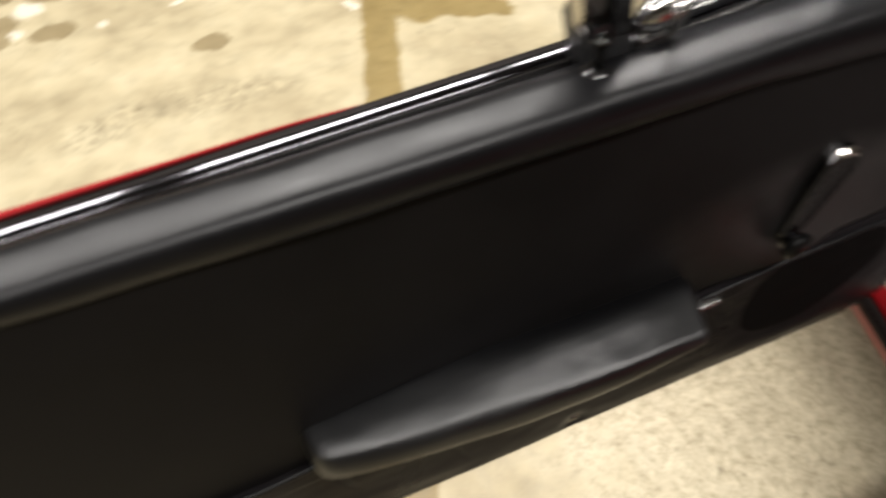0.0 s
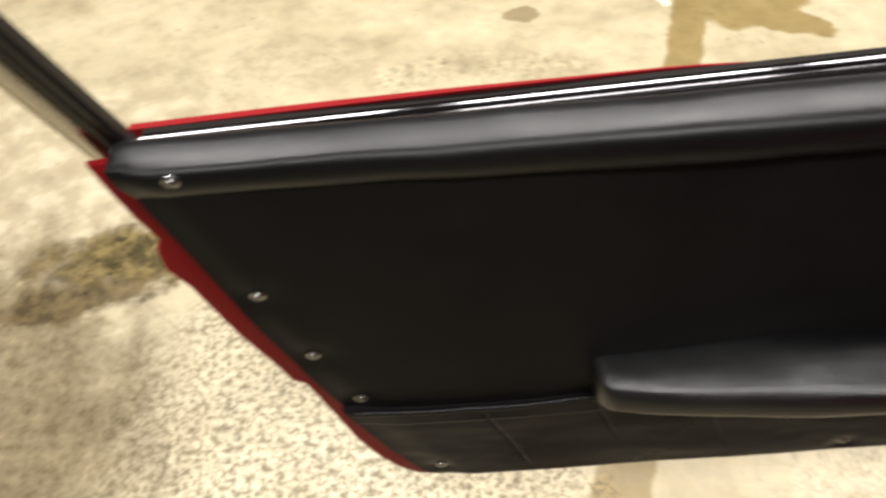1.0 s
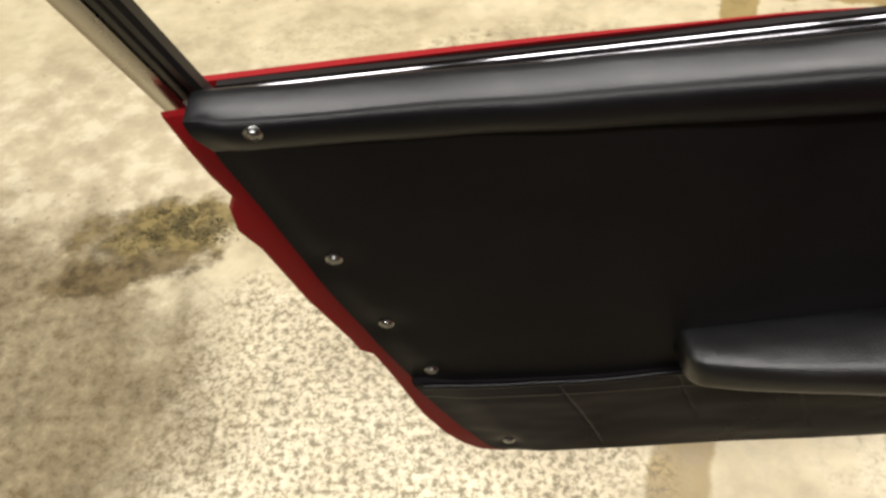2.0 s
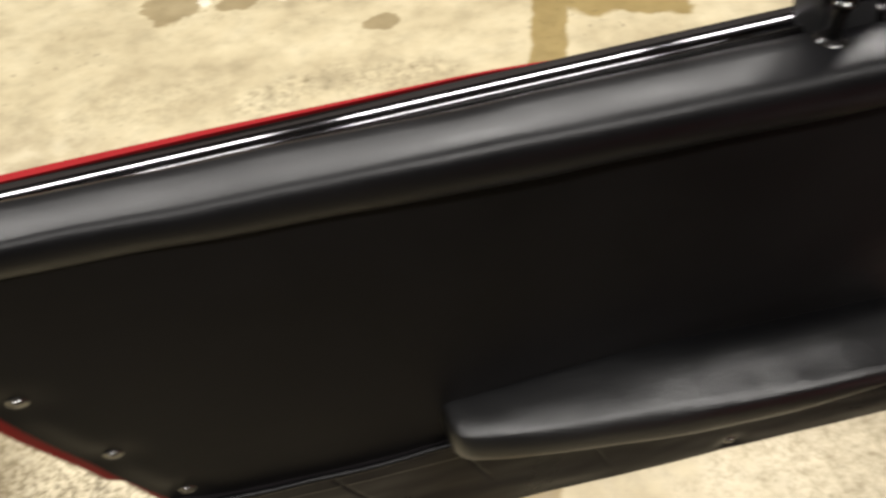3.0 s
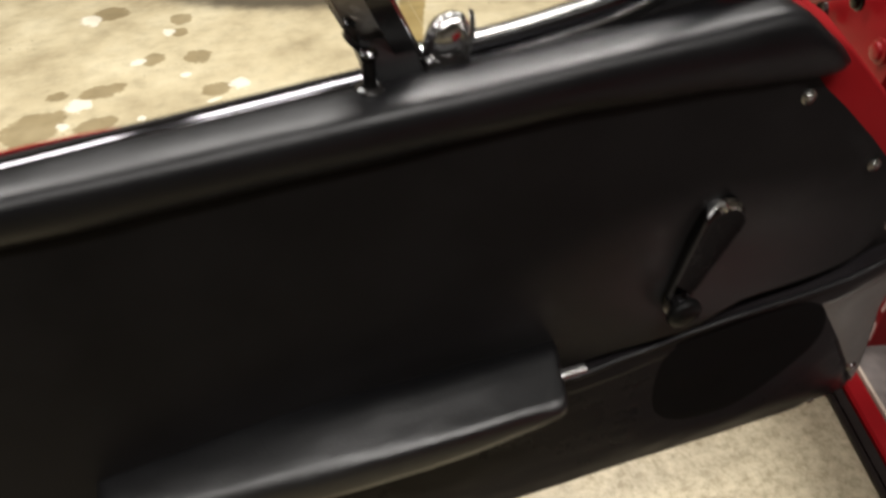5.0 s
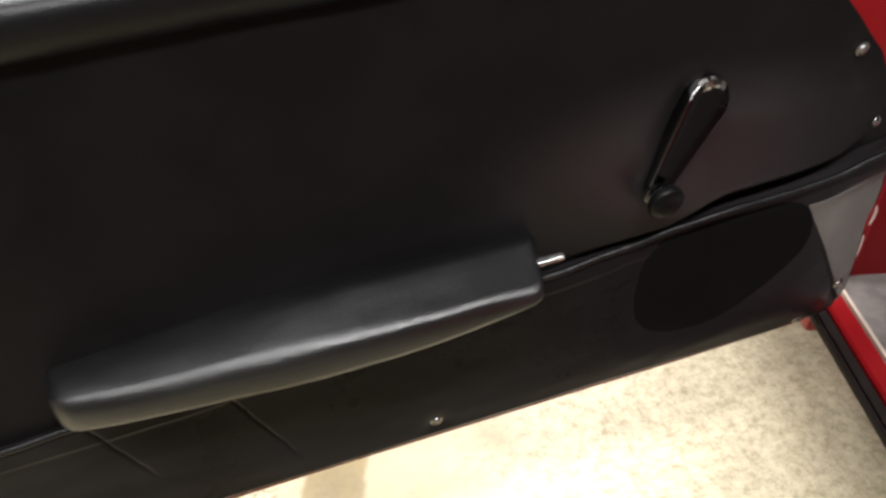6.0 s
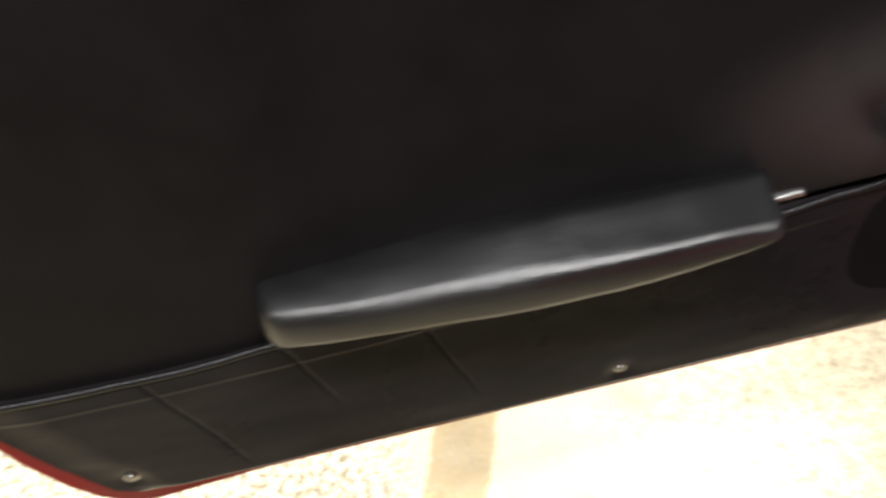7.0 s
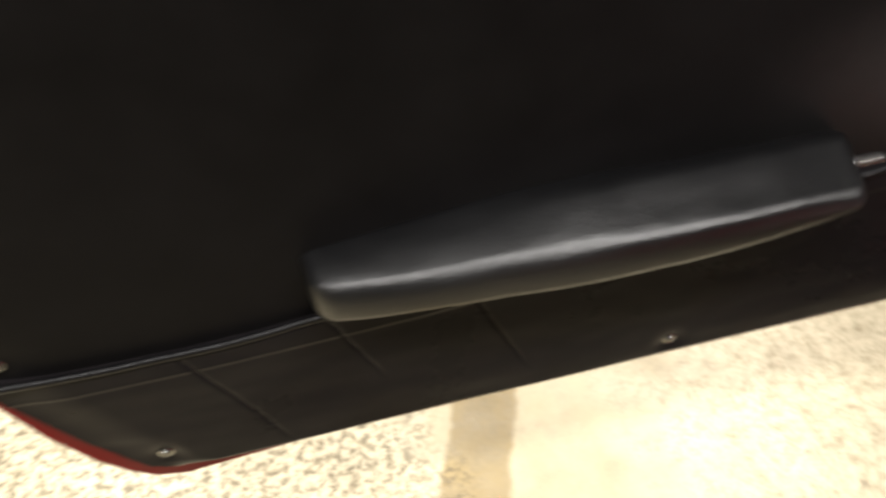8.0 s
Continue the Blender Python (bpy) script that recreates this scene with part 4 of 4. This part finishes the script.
lows = [bm.verts.new((q.x, q.y, 0.30)) for q in p]
highs = [bm.verts.new((q.x, q.y, 0.352)) for q in p]
bm.faces.new(lows)
bm.faces.new(highs)
for i in range(4):
    bm.faces.new((lows[i], lows[(i + 1) % 4], highs[(i + 1) % 4], highs[i]))
part("cabin_floor", bm, M_CARPET, car, "grey carpeted cabin floor", smooth=False)

# hinge pillar, fender
def car_block(name, a0, a1, s0, s1, z0, z1, mat, label, bevel=0.008):
    bm = bmesh.new()
    box(bm, a0, a1, s0, s1, z0, z1, bevel)
    for v in bm.verts:
        q = SILL + INWARD * v.co.x + REARWARD * v.co.y
        v.co = Vector((q.x, q.y, v.co.z))
    return part(name, bm, mat, car, label)


car_block("hinge_pillar", 0.045, 0.20, -0.16, -0.075, 0.25, 0.93, M_RED, "red hinge pillar")
for z in (0.80, 0.56):
    car_block("hinge", 0.01, 0.06, -0.080, -0.060, z - 0.03, z + 0.03, M_RED, "red door hinge", 0.006)


# rolled lip, a bolt, a boss and a black disc standing for a hole, on the red panel ahead of the door
def on_side(a, q, z):
    return SILL + INWARD * a + REARWARD * q + Vector((0, 0, z))


bm = bmesh.new()
tube(bm, [on_side(0.024, -0.46 + 0.26 * k / 8, 0.636 + 0.138 * k / 8) for k in range(9)], 0.007, 10)
part("panel_lip", bm, M_RED, car, "rolled red panel lip")
for a, q, z, size in ((0.034, -0.250, 0.733, 1.0), (0.034, -0.182, 0.705, 1.3)):
    bm = bmesh.new()
    lathe(bm, on_side(a, q, z), -INWARD, [(0.0, 0.011 * size), (0.003, 0.011 * size), (0.004, 0.008 * size), (0.008, 0.0075 * size), (0.009, 0.006 * size), (0.009, 0.0)], 12)
    part("panel_bolt", bm, M_RED if size > 1 else M_DARKENED, car, "bolt on the red panel")
bm = bmesh.new()
lathe(bm, on_side(0.0285, -0.318, 0.694), -INWARD, [(-0.004, 0.012), (0.0015, 0.012), (0.0015, 0.010), (-0.002, 0.009), (-0.002, 0.0)], 18)
part("hole_disc", bm, M_RUBBER, car, "black disc standing for a hole")

AXLES = (-0.80, 1.42)


def hull(name, s0, s1, left, top, label, steps=36):
    """A length of the body: rounded sections between s0 and s1, arched over the wheels."""
    bm = bmesh.new()
    rings = []
    for k in range(steps + 1):
        q = s0 + (s1 - s0) * k / steps
        a0, zt, low = left(q), top(q), 0.24
        for axle in AXLES:
            if abs(q - axle) < 0.34:
                low = max(low, 0.27 + math.sqrt(0.34 ** 2 - (q - axle) ** 2))
        half = [(0.10, low), (0.02, low + 0.01), (0.0, low + 0.05), (0.0, 0.5 * (max(low, 0.4) + zt)), (0.015, zt - 0.10), (0.06, zt - 0.035), (0.16, zt), (0.45, zt + 0.015)]
        ring = [(a0 + da, z) for da, z in half] + [(1.5 - a0 - da, z) for da, z in half[::-1]]
        rings.append([SILL + INWARD * a + REARWARD * q + Vector((0, 0, z)) for a, z in ring])
    loft(bm, rings)
    return part(name, bm, M_RED, car, label)


hull("front_body", -1.50, -0.165, lambda q: 0.03 + 0.20 * (max(0.0, -q - 0.165) / 1.335) ** 1.6, lambda q: 0.85 - 0.20 * (max(0.0, -q - 0.165) / 1.335) ** 1.8, "red fenders and bonnet")
hull("rear_body", 1.06, 2.15, lambda q: 0.0 + 0.16 * (max(0.0, q - 1.06) / 1.09) ** 2, lambda q: 0.86 - 0.14 * (max(0.0, q - 1.06) / 1.09) ** 1.6, "red rear wings and boot")
car_block("closed_door", 1.43, 1.50, -0.16, 1.055, 0.28, 0.86, M_RED, "closed red door", 0.015)
# unseen panel, added to keep this door's red out of reflections
car_block("unseen_black_panel", 1.405, 1.429, -0.10, 1.02, 0.34, 0.85, M_ROLL, "unseen black panel added inside the closed door", 0.01)
bm = bmesh.new()
corners = [(0.12, -0.34, 0.85), (0.16, -0.12, 1.08), (0.20, -0.02, 1.20), (0.26, 0.0, 1.22), (0.75, -0.04, 1.235), (1.24, 0.0, 1.22), (1.30, -0.02, 1.20), (1.34, -0.12, 1.08), (1.38, -0.34, 0.85)]
tube(bm, [SILL + INWARD * a + REARWARD * q + Vector((0, 0, z)) for a, q, z in corners], 0.016, 12)
part("windscreen_frame", bm, M_GLOSS, car, "black windscreen frame")
bm = bmesh.new()
face = bm.faces.new([bm.verts.new(SILL + INWARD * a + REARWARD * q + Vector((0, 0, z))) for a, q, z in corners])
ex = bmesh.ops.extrude_face_region(bm, geom=[face])
for v in [g for g in ex["geom"] if isinstance(g, bmesh.types.BMVert)]:
    v.co += REARWARD * 0.004
screen = part("windscreen_glass", bm, M_GLASS, car, "clear windscreen", smooth=False)
screen.visible_shadow = False


def wheel(a, q):
    """A tyre with its rim, its axle across the car."""
    c = SILL + INWARD * a + REARWARD * q + Vector((0, 0, 0.29))
    bm = bmesh.new()
    lathe(bm, c - INWARD * 0.085, INWARD, [(0.0, 0.20), (0.01, 0.25), (0.03, 0.283), (0.05, 0.29), (0.12, 0.29), (0.14, 0.283), (0.16, 0.25), (0.17, 0.20)], 32)
    w = part("wheel", bm, M_RUBBER, car, "black tyre")
    bm = bmesh.new()
    lathe(bm, c - INWARD * 0.09, INWARD, [(0.0, 0.05), (0.01, 0.16), (0.0, 0.19), (0.02, 0.198), (0.18, 0.198)], 28)
    part("rim", bm, M_STEEL, w, "steel rim")


for a in (0.16, 1.34):
    for q in AXLES:
        wheel(a, q)
